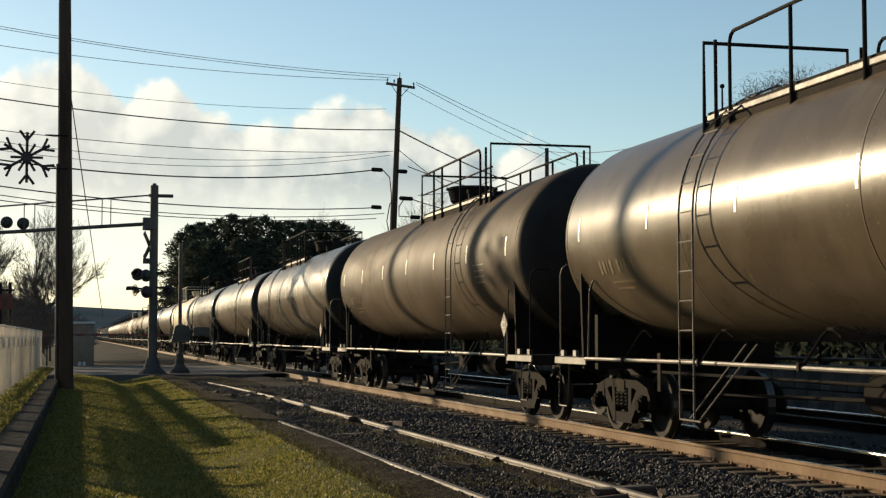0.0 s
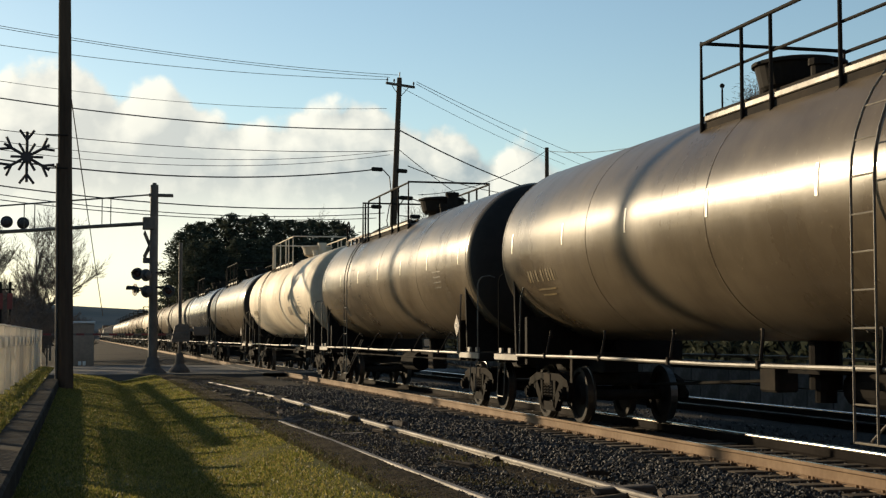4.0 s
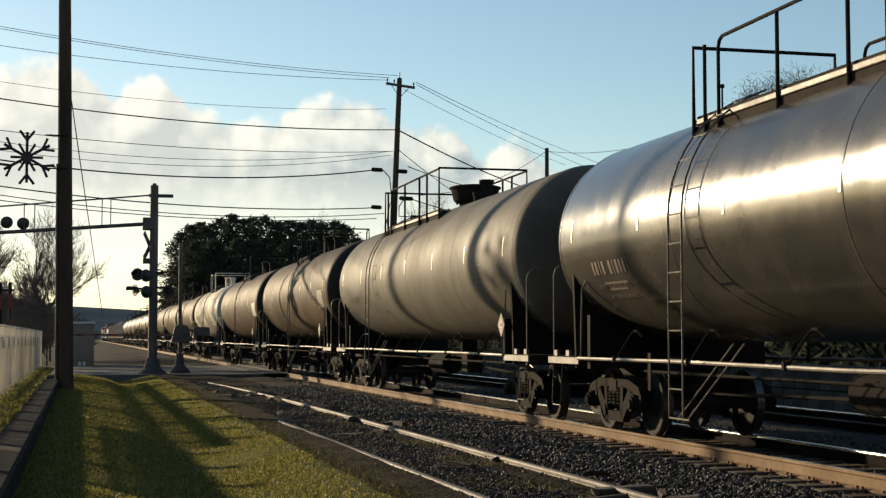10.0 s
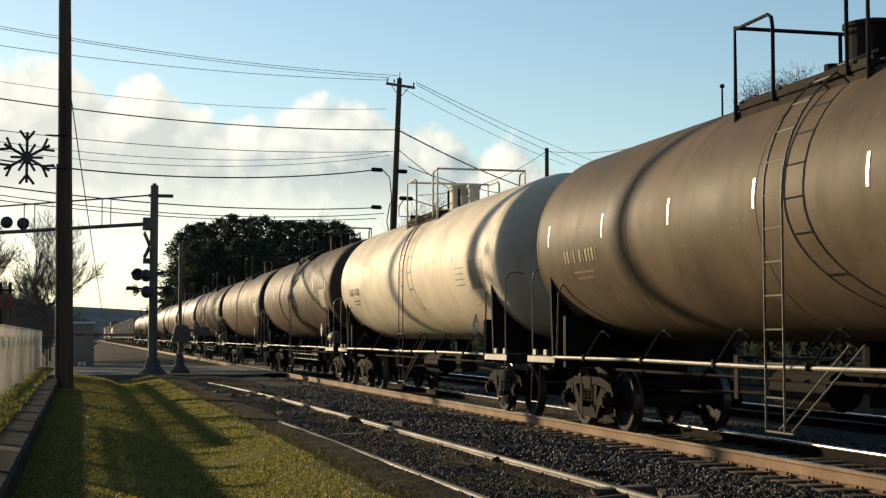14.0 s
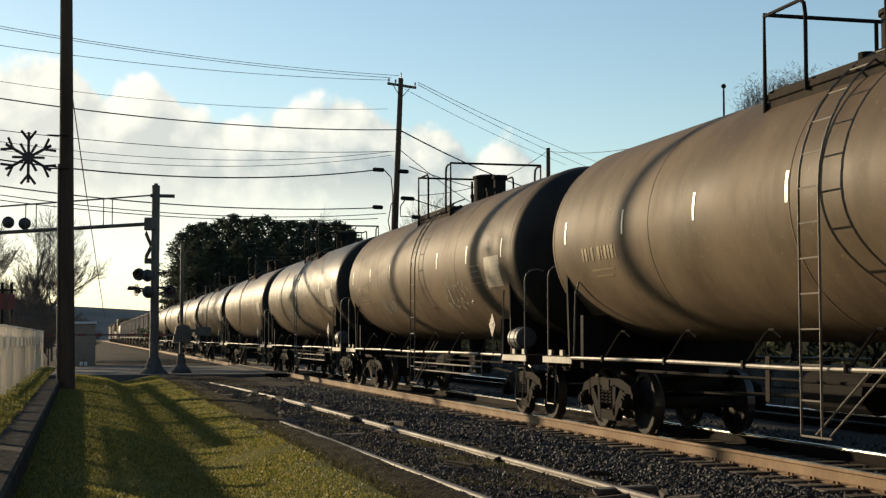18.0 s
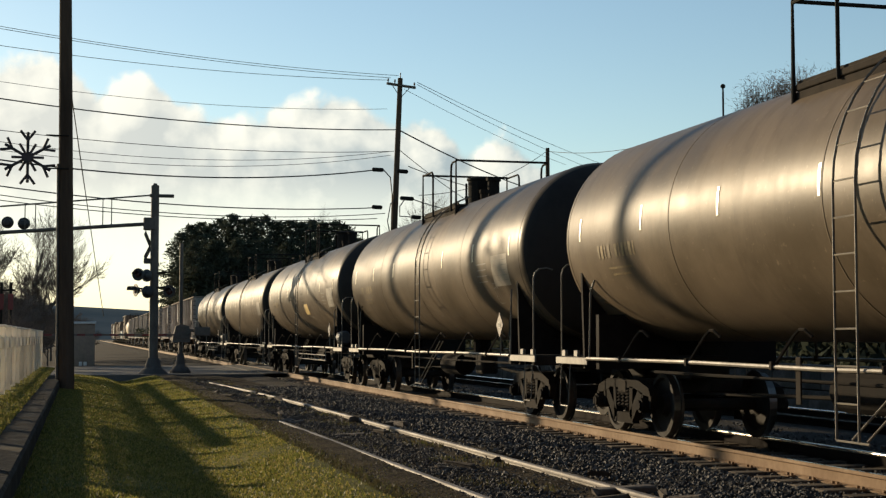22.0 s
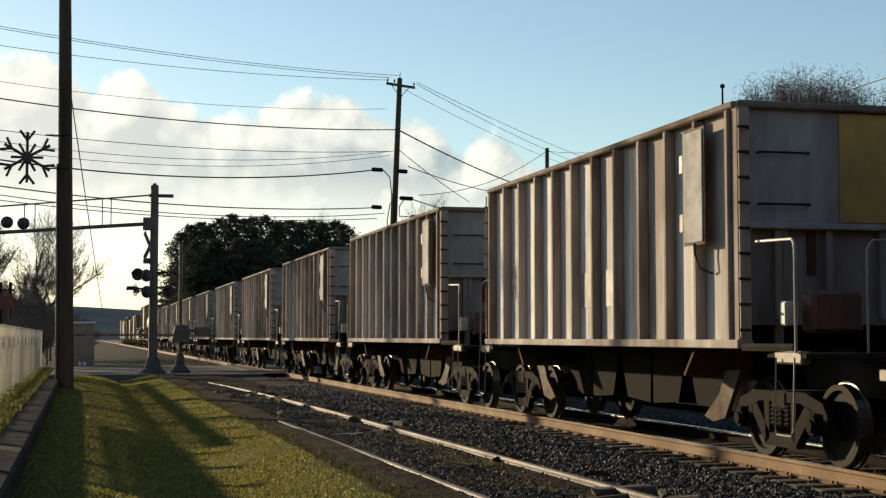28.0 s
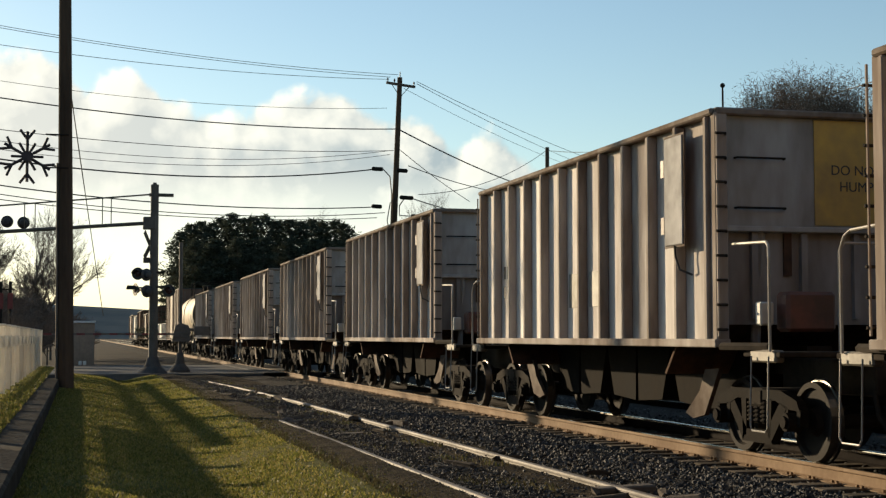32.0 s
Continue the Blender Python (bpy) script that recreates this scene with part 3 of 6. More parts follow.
    # side pipes with brackets
    for y in (-1, 1):
        bm = B()
        x1 = L / 2 - 1.95
        pipe(bm, [(-x1, y * 1.50, 1.10), (-x1 / 2, y * 1.50, 1.11), (0, y * 1.50, 1.09), (x1 / 2, y * 1.50, 1.11), (x1, y * 1.50, 1.10)], .027, 8)
        part("side_pipe", bm, M["pale_rail"], car, "pale handrail pipe along the sill")
        for k in range(6):
            x = -x1 * .8 + k * x1 * .32
            bm = B()
            pipe(bm, [(x, y * 1.50, 1.10), (x + .20, y * 1.36, 1.44), (x + .26, y * 1.33, 1.50), (x + .34, y * 1.31, 1.50), (x + .42, y * 1.26, 1.42)], .02, 5)
            box(bm, (x, y * 1.5, 1.11), (.05, .09, .09))
            part("pipe_bracket", bm, M["frame_grime"], car)
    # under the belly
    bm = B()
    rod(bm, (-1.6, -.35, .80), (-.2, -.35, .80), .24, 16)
    part("air_reservoir", bm, M["under_shade"], car)
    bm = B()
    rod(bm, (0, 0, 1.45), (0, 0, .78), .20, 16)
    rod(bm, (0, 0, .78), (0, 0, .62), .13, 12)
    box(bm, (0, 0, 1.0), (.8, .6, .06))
    part("bottom_outlet", bm, M["under_shade"], car)
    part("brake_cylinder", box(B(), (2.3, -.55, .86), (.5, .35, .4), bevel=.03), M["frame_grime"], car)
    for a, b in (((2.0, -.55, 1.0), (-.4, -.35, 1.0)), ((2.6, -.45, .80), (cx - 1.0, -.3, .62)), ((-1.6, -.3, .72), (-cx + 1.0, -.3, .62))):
        part("brake_rod", rod(B(), a, b, .025, 6), M["under_shade"], car)
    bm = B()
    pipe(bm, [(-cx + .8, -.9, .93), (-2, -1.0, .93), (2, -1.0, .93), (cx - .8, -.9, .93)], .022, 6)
    part("brake_pipe", bm, M["under_shade"], car)
    # ladders with foot braces, crown platform, railings, manway
    long = style == 2
    lx, x0, x1, dome = (-3.8, -4.65, 1.25, .55) if long else (.72, -1.5, 1.6, .92 if style else -.05)
    top = CENTRE_Z + TANK_R
    for side in (1, -1):
        turn = pose(0, 0, 0) if side == 1 else pose(0, 0, 0, 0, 0, 180) @ Matrix.Translation((-2 * lx, 0, 0))
        lad = part("ladder", arc_ladder(B(), lx, .42, .42), M["pale_rail"], car, "pale steel ladder curved over the tank", False, turn)
        for dx in (0, .28):
            part("ladder_brace", pipe(B(), [(lx + .05 + dx, -1.66, .44), (lx + 1.15 + dx, -1.45, 1.34)], .012, 6), M["pale_rail"], lad)
        part("ladder_foot", pipe(B(), [(lx - .21, -1.68, .42), (lx + .40, -1.68, .42)], .012, 6), M["pale_rail"], lad)
    xm, span = (x0 + x1) / 2, x1 - x0
    for y in (-.98, .98):
        part("platform_frame", box(B(), (xm, y, top - .33), (span, .05, .09)), M["frame_grime"], car)
        part("walkway_edge", box(B(), (xm, y * 1.01, top - .235), (span, .06, .075), bevel=.01), M["pale_rail"] if long else M["frame_grime"], car, "worn walkway edge")
    for y in (-.70, .70):
        bm = B()
        for k in range(int(span / .16)):
            box(bm, (x0 + .08 + k * .16, y, top - .19), (.03, .56, .04))
        for k in (-.27, -.09, .09, .27):
            box(bm, (xm, y + k, top - .18), (span, .025, .05))
        part("crown_grating", bm, M["frame_grime"], car)
    rail_z = top + .76
    for x in (x0, x1):
        bm = B()
        pipe(bm, [(x, -1.03, top - .42), (x, -1.03, rail_z), (x, 1.03, rail_z), (x, 1.03, top - .42)], .028, 8)
        part("crown_hoop", bm, M["black_iron"], car, "black square-cornered pipe hoop on the crown")
    for y in (-1.03, 1.03):
        if long:
            xs = x0 + span * .13
            part("crown_railing", pipe(B(), [(xs, y, top - .42), (xs, y, rail_z - .14), (xs + .04, y, rail_z - .06), (xs + .12, y, rail_z - .02), (x1, y, rail_z - .02)], .024, 8), M["black_iron"], car)
            for k in (.06, .40, .67, .80):
                part("railing_post", pipe(B(), [(x0 + span * k, y, top - .42), (x0 + span * k, y, rail_z - .03)], .025, 8), M["black_iron"], car)
        else:
            part("grab_loop", pipe(B(), [(x0, y, rail_z - .02), (x0 + .88, y, rail_z - .02), (x0 + .97, y, rail_z - .07), (x0 + 1.0, y, rail_z - .2), (x0 + 1.0, y, top - .3)], .023, 8), M["black_iron"], car)
            part("grab_loop", pipe(B(), [(x1, y, rail_z - .02), (x1 - .30, y, rail_z - .02), (x1 - .40, y, rail_z - .07), (x1 - .43, y, rail_z - .2), (x1 - .43, y, top - .3)], .023, 8), M["black_iron"], car)
    part("mid_rail", pipe(B(), [(x0, 1.0, top + .3), (x1, 1.0, top + .3)], .02, 6), M["black_iron"], car)
    bm = B()
    if long:
        lathe(bm, [(0, 0), (0, .40), (.05, .40), (.06, .33), (.16, .34), (.20, .46), (.24, .50), (.50, .56), (.51, .60), (.55, .60), (.58, .50), (.60, 0)], pose(dome, 0, top - .14, 0, -90, 0), 28)
    else:
        lathe(bm, [(0, 0), (0, .42), (.05, .42), (.06, .31), (.60, .31), (.61, .34), (.66, .34), (.69, .22), (.70, 0)], pose(dome, 0, top - .10, 0, -90, 0), 28)
    manway = part("manway", bm, M["black_iron"], car, "round manway dome with a flat lid")
    for k in range(4):
        a, r = radians(k * 90 + 60), .43 if long else .36
        part("lid_bolt", rod(B(), (dome + r * math.cos(a), r * math.sin(a), top + .02), (dome + r * math.cos(a), r * math.sin(a), top + (.28 if long else .46)), .026, 6), M["black_iron"], manway)
    for dx, y, r, h in ((.62, .1, .14, .50), (1.0, -.22, .09, .18), (-1.0, .25, .12, .26), (-.75, -.1, .08, .2)):
        bm = rod(B(), (dome + dx, y, top - .08), (dome + dx, y, top + h), r, 12)
        rod(bm, (dome + dx, y, top + h - .06), (dome + dx, y, top + h + .02), r * 1.25, 12)
        part("valve", bm, M["black_iron"], car)
    bm = rod(B(), (-L / 2 + .78, -.62, 1.1), (-L / 2 + .78, -.62, 1.92), .035, 8)
    box(bm, (-L / 2 + .80, -.62, 1.62), (.14, .20, .34), bevel=.02)
    stand = part("brake_stand", bm, M["pale_rail"], car, "pale hand brake stand")
    bm = B()
    ring = [(-L / 2 + .70, -.62 + .25 * math.cos(a), 1.72 + .25 * math.sin(a)) for a in [2 * math.pi * q / 14 for q in range(15)]]
    pipe(bm, ring, .015, 6)
    for a in (0, 60, 120):
        d = Vector((0, math.cos(radians(a)), math.sin(radians(a)))) * .25
        rod(bm, Vector((-L / 2 + .70, -.62, 1.72)) - d, Vector((-L / 2 + .70, -.62, 1.72)) + d, .01, 5)
    part("brake_wheel", bm, M["black_iron"], stand)
    for turn in (pose(0, 0, 0), pose(0, 0, 0, 0, 0, 180)):
        part("bracket_plate", box(B(), (lx - 1.35, -1.475, .96), (.11, .02, .50), bevel=.006), M["frame_grime"], car, "grimy hanging bracket plate", False, turn)
    # placard on its post, by the front platform
    px = L / 2 - (1.95 if long else 2.42)
    for turn in (pose(0, 0, 0), pose(0, 0, 0, 0, 0, 180)):
        post = part("placard_post", rod(B(), (px, -1.52, 1.10), (px, -1.52, 1.45), .018, 6), M["pale_rail"], car, "", False, turn)
        bm = prism(B(), [(px - .21, 1.64), (px, 1.42), (px + .21, 1.64), (px, 1.86)], -1.545, -1.53)
        plac = part("placard", bm, M["placard"], post, "white diamond placard")
        part("placard_marking", box(B(), (px, -1.549, 1.64), (.20, .004, .11)), M["patch"], plac)
        for k in (-.05, 0, .05):
            part("placard_figure", box(B(), (px + k, -1.553, 1.64), (.02, .003, .07)), M["black_paint"], plac)
    # reflective strips and stencils, following the shell
    def on_shell(x, z, w, h, name, material):
        bm = B()
        R, n = TANK_R + .006, 5
        a0 = math.asin((z - h / 2 - CENTRE_Z) / R)
        a1 = math.asin(min(.999, (z + h / 2 - CENTRE_Z) / R))
        pts = [(-R * math.cos(a), CENTRE_Z + R * math.sin(a)) for a in (a0 + (a1 - a0) * k / n for k in range(n + 1))]
        va = [(bm.verts.new((x - w / 2, y, zz)), bm.verts.new((x + w / 2, y, zz))) for y, zz in pts]
        for (a, b), (c, d) in zip(va, va[1:]):
            bm.faces.new((a, b, d, c))
        ob = part(name, bm, material, car, "", True)
        if name != "stencil_frame":
            share(name, ob, car, pose(0, 0, 0, 0, 0, 180))
    for k in range(7):
        on_shell(-cyl + .55 + k * (2 * cyl - 1.1) / 6, 3.02, .06, .34, "reflective_strip", M["reflector"])
    for k in range(11):
        if k != 4:
            on_shell(-cyl + 1.3 + k * .135, 2.42 if long else 2.64, (.075, .09, .03, .085)[k % 4], .19, "stencil_bar", M["stencil_gold"])
    for k in range(2):
        on_shell(-cyl + 2.0, (2.20 if long else 2.40) - k * .09, .9 - k * .2, .03, "stencil_line", M["stencil_gold"])
    for k in range(4):
        on_shell(cyl - 2.4, 2.78 - k * .11, .7 - .1 * (k % 2), .018, "stencil_line", M["stencil_white"])
    for dx, dz, wd, h in ((-.13, 0, .012, .36), (.13, 0, .012, .36), (0, .18, .27, .012), (0, -.18, .27, .012), (0, 0, .010, .26), (0, .10, .25, .010)):
        on_shell(cyl - 1.75 + dx, 2.22 + dz, wd, h, "stencil_frame", M["stencil_white"])
    if not long:
        on_shell(cyl - 1.2, 2.62, 1.0, .56, "data_panel", M["faint_panel"])
        for k in range(5):
            on_shell(cyl - 1.2, 2.44 + k * .09, .9, .008, "stencil_line", M["stencil_white"])
    if style == 1:
        bm = B()
        lathe(bm, [(0, 0), (.01, .15), (.05, .19), (.16, .20), (.17, .21), (.20, .21), (.21, .20), (.44, .20), (.45, .21), (.48, .21), (.49, .20), (.58, .19), (.62, .15), (.63, 0)], pose(L / 2 - 1.75, -1.28, 1.40), 20)
        part("hose_drum", bm, M["plate"], car, "bare metal drum on the platform")
        bm = B()
        for z in (.86, .70):
            pipe(bm, [(.1, -1.50, z), (cx - 2.0 + .9, -1.50, z)], .016, 6)
        for k in range(9):
            x = .1 + k * (cx - 1.2) / 8
            rod(bm, (x, -1.5, .70), (x, -1.5, 1.08 if k % 4 == 0 else .86), .014, 5)
        part("lower_guard_rail", bm, M["pale_rail"], car)
    return car


def graffiti(car, x0, z0, w, h, seed, material, label):
    """Spray-painted letters that lie on the shell's camera side, one looping stroke each."""
    rng = random.Random(seed)
    R = TANK_R + .007

    def at(x, z):
        a = math.asin(max(-.98, min(.98, (z - CENTRE_Z) / R)))
        return Vector((x, -R * math.cos(a), CENTRE_Z + R * math.sin(a)))

    n = max(3, int(w / .32))
    for k in range(n):
        bm = B()
        cx, pts = x0 - w / 2 + (k + .5) * w / n, []
        a, turn = rng.uniform(0, 6.28), rng.choice((-1, 1))
        rx, rz = w / n * rng.uniform(.35, .6), h * rng.uniform(.3, .55)
        for i in range(17):
            t = a + turn * i * rng.uniform(.32, .45)
            pts.append((cx + rx * math.cos(t) + .06 * rng.gauss(0, 1) * w / n, z0 + rz * math.sin(t * .93) * (1 - i * .02)))
        pts.append((pts[-1][0] + rng.uniform(-.05, .05), pts[-1][1] - h * rng.uniform(.25, .5)))
        prev = None
        for i, ((xa, za), (xb, zb)) in enumerate(zip(pts, pts[1:])):
            hw = .034 * (1 - .5 * i / len(pts))
            d = math.hypot(xb - xa, zb - za) or 1
            nx, nz = -(zb - za) / d * hw, (xb - xa) / d * hw
            cur = (bm.verts.new(at(xb + nx, zb + nz)), bm.verts.new(at(xb - nx, zb - nz)))
            if prev:
                bm.faces.new((prev[0], prev[1], cur[1], cur[0]))
            prev = cur
        part("graffiti_letter", bm, material, car, label, True)


def on_tangent(x, z):
    """The pose of flat lettering laid on the tank's camera side at height z."""
    R = TANK_R + .012
    a = math.asin((z - CENTRE_Z) / R)
    m = Matrix(((1, 0, 0), (0, math.sin(a), math.cos(a)), (0, -math.cos(a), math.sin(a)))).transposed().to_4x4()
    return Matrix.Translation((x, -R * math.cos(a), CENTRE_Z + R * math.sin(a))) @ m


def lettering(words, size, material, parent, m, label=""):
    """Words in the built-in font, as a thin mesh."""
    cu = bpy.data.curves.new("lettering", "FONT")
    cu.body, cu.size, cu.extrude, cu.align_x = words, size, .002, "CENTER"
    tmp = bpy.data.objects.new("lettering", cu)
    me = bpy.data.meshes.new_from_object(tmp)
    bpy.data.objects.remove(tmp)
    bpy.data.curves.remove(cu)
    me.materials.clear()
    me.materials.append(material)
    ob = new("lettering", me)
    ob.parent = parent
    ob.matrix_basis = m
    if label:
        ob["label"] = label
    return ob


# ---- clouds: one far sheet that drifts ----
CLOUD_D, CLOUD_DRIFT = 3200.0, 2.7
CLOUD_POSE = pose(CLOUD_D * math.sin(radians(-YAW)), CLOUD_D * math.cos(radians(-YAW)), 0, 90, 0, YAW)


def cloud_material():
    """Cumulus bank: a skyline of soft humps, broken by noise, lit from the sun's side."""
    m = bpy.data.materials.new("cumulus")
    m.use_nodes = True
    n, l = m.node_tree.nodes, m.node_tree.links
    for k in list(n):
        if k.type != "OUTPUT_MATERIAL":
            n.remove(k)

    def maths(op, a, b=None, c=None):
        k = n.new("ShaderNodeMath")
        k.operation = op
        for i, v in enumerate((a, b, c)):
            if v is None:
                continue
            if isinstance(v, (int, float)):
                k.inputs[i].default_value = v
            else:
                l.new(v, k.inputs[i])
        return k.outputs[0]

    co = n.new("ShaderNodeTexCoord")

    def density(shift):
        mp = n.new("ShaderNodeMapping")
        mp.inputs["Location"].default_value = shift
        l.new(co.outputs["Object"], mp.inputs[0])
        sp = n.new("ShaderNodeSeparateXYZ")
        l.new(mp.outputs[0], sp.inputs[0])
        nz = n.new("ShaderNodeTexNoise")
        nz.inputs["Scale"].default_value, nz.inputs["Detail"].default_value, nz.inputs["Roughness"].default_value = .0068, 8, .50
        l.new(mp.outputs[0], nz.inputs["Vector"])
        big = n.new("ShaderNodeTexNoise")
        big.inputs["Scale"].default_value, big.inputs["Detail"].default_value = .0030, 3
        l.new(mp.outputs[0], big.inputs["Vector"])
        x = maths("MULTIPLY_ADD", sp.outputs[0], 1 / 2600, .5)
        ramp = n.new("ShaderNodeValToRGB")
        el = ramp.color_ramp.elements
        tops = [(0, 0.5), (0.095, 0.551), (0.124, 0.57), (0.153, 0.595), (0.186, 0.612), (0.203, 0.588), (0.213, 0.547), (0.226, 0.517), (0.239, 0.551), (0.263, 0.575), (0.282, 0.535), (0.316, 0.51), (0.33, 0.492), (0.349, 0.512), (0.378, 0.52), (0.417, 0.52), (0.444, 0.537), (0.46, 0.522), (0.479, 0.489), (0.508, 0.462), (0.529, 0.43), (0.542, 0.41), (0.558, 0.435), (0.575, 0.425), (0.592, 0.401), (0.618, 0.37), (0.652, 0.32), (0.72, 0.25), (1, 0.12)]
        el[0].position, el[1].position = 0, 1
        el[0].color, el[1].color = (*[tops[0][1]] * 3, 1), (*[tops[-1][1]] * 3, 1)
        for p, h in tops[1:-1]:
            el.new(p).color = (h, h, h, 1)
        l.new(x, ramp.inputs[0])
        lift = maths("SUBTRACT", maths("MULTIPLY", ramp.outputs[0], 1000), sp.outputs[1])
        lift = maths("MINIMUM", maths("MULTIPLY", lift, 1 / 85), 1.15)
        return maths("ADD", lift, maths("ADD", maths("MULTIPLY_ADD", nz.outputs[0], 2.6, -1.3), maths("MULTIPLY_ADD", big.outputs[0], 1.2, -.6))), sp

    d0, sp = density((0, 0, 0))
    d1, _ = density((-26, 40, 0))
    alpha = n.new("ShaderNodeMapRange")
    alpha.interpolation_type = "SMOOTHSTEP"
    alpha.inputs["From Min"].default_value, alpha.inputs["From Max"].default_value = 0, .42
    l.new(d0, alpha.inputs["Value"])
    lit = n.new("ShaderNodeMapRange")
    lit.inputs["From Min"].default_value, lit.inputs["From Max"].default_value = -.05, .70
    l.new(maths("SUBTRACT", d0, d1), lit.inputs["Value"])
    thick = n.new("ShaderNodeMapRange")
    thick.inputs["From Min"].default_value, thick.inputs["From Max"].default_value = .2, 2.4
    l.new(d0, thick.inputs["Value"])
    side = n.new("ShaderNodeMapRange")
    side.inputs["From Min"].default_value, side.inputs["From Max"].default_value = -800, 150
    l.new(sp.outputs[0], side.inputs["Value"])
    shade = n.new("ShaderNodeMix")
    shade.data_type = "RGBA"
    shade.inputs[6].default_value, shade.inputs[7].default_value = (.58, .575, .55, 1), (.31, .37, .41, 1)
    l.new(side.outputs[0], shade.inputs[0])
    col = n.new("ShaderNodeMix")
    col.data_type = "RGBA"
    col.inputs[7].default_value = (.90, .86, .77, 1)
    l.new(shade.outputs[2], col.inputs[6])
    l.new(maths("MULTIPLY", lit.outputs[0], maths("MULTIPLY_ADD", thick.outputs[0], -.55, 1.0)), col.inputs[0])
    em, tr, mx = n.new("ShaderNodeEmission"), n.new("ShaderNodeBsdfTransparent"), n.new("ShaderNodeMixShader")
    em.inputs["Strength"].default_value = 0.99
    haze, murk = n.new("ShaderNodeMix"), n.new("ShaderNodeMapRange")
    haze.data_type = "RGBA"
    murk.inputs["From Min"].default_value, murk.inputs["From Max"].default_value = 130, 360
    haze.inputs[6].default_value = (1.0, .965, .84, 1)
    l.new(sp.outputs[1], murk.inputs["Value"])
    l.new(murk.outputs[0], haze.inputs[0])
    l.new(col.outputs[2], haze.inputs[7])
    l.new(haze.outputs[2], em.inputs["Color"])
    low = n.new("ShaderNodeMapRange")
    low.inputs["From Min"].default_value, low.inputs["From Max"].default_value = 60, 330
    low.inputs["To Min"].default_value, low.inputs["To Max"].default_value = .35, .93
    l.new(sp.outputs[1], low.inputs["Value"])
    l.new(maths("MULTIPLY", alpha.outputs[0], low.outputs[0]), mx.inputs[0])
    l.new(tr.outputs[0], mx.inputs[1])
    l.new(em.outputs[0], mx.inputs[2])
    l.new(mx.outputs[0], n["Material Output"].inputs["Surface"])
    return m


bm = B()
bmesh.ops.create_grid(bm, x_segments=2, y_segments=2, size=1, matrix=Matrix.Translation((0, 400, 0)) @ Matrix.Diagonal((2400, 470, 1, 1)))
cloud = tagged(part("backdrop_cloud", bm, cloud_material()), "bank of sunlit cumulus clouds low in the sky", "cloud", "", "structure")
cloud.visible_shadow = False
cloud.matrix_basis = CLOUD_POSE


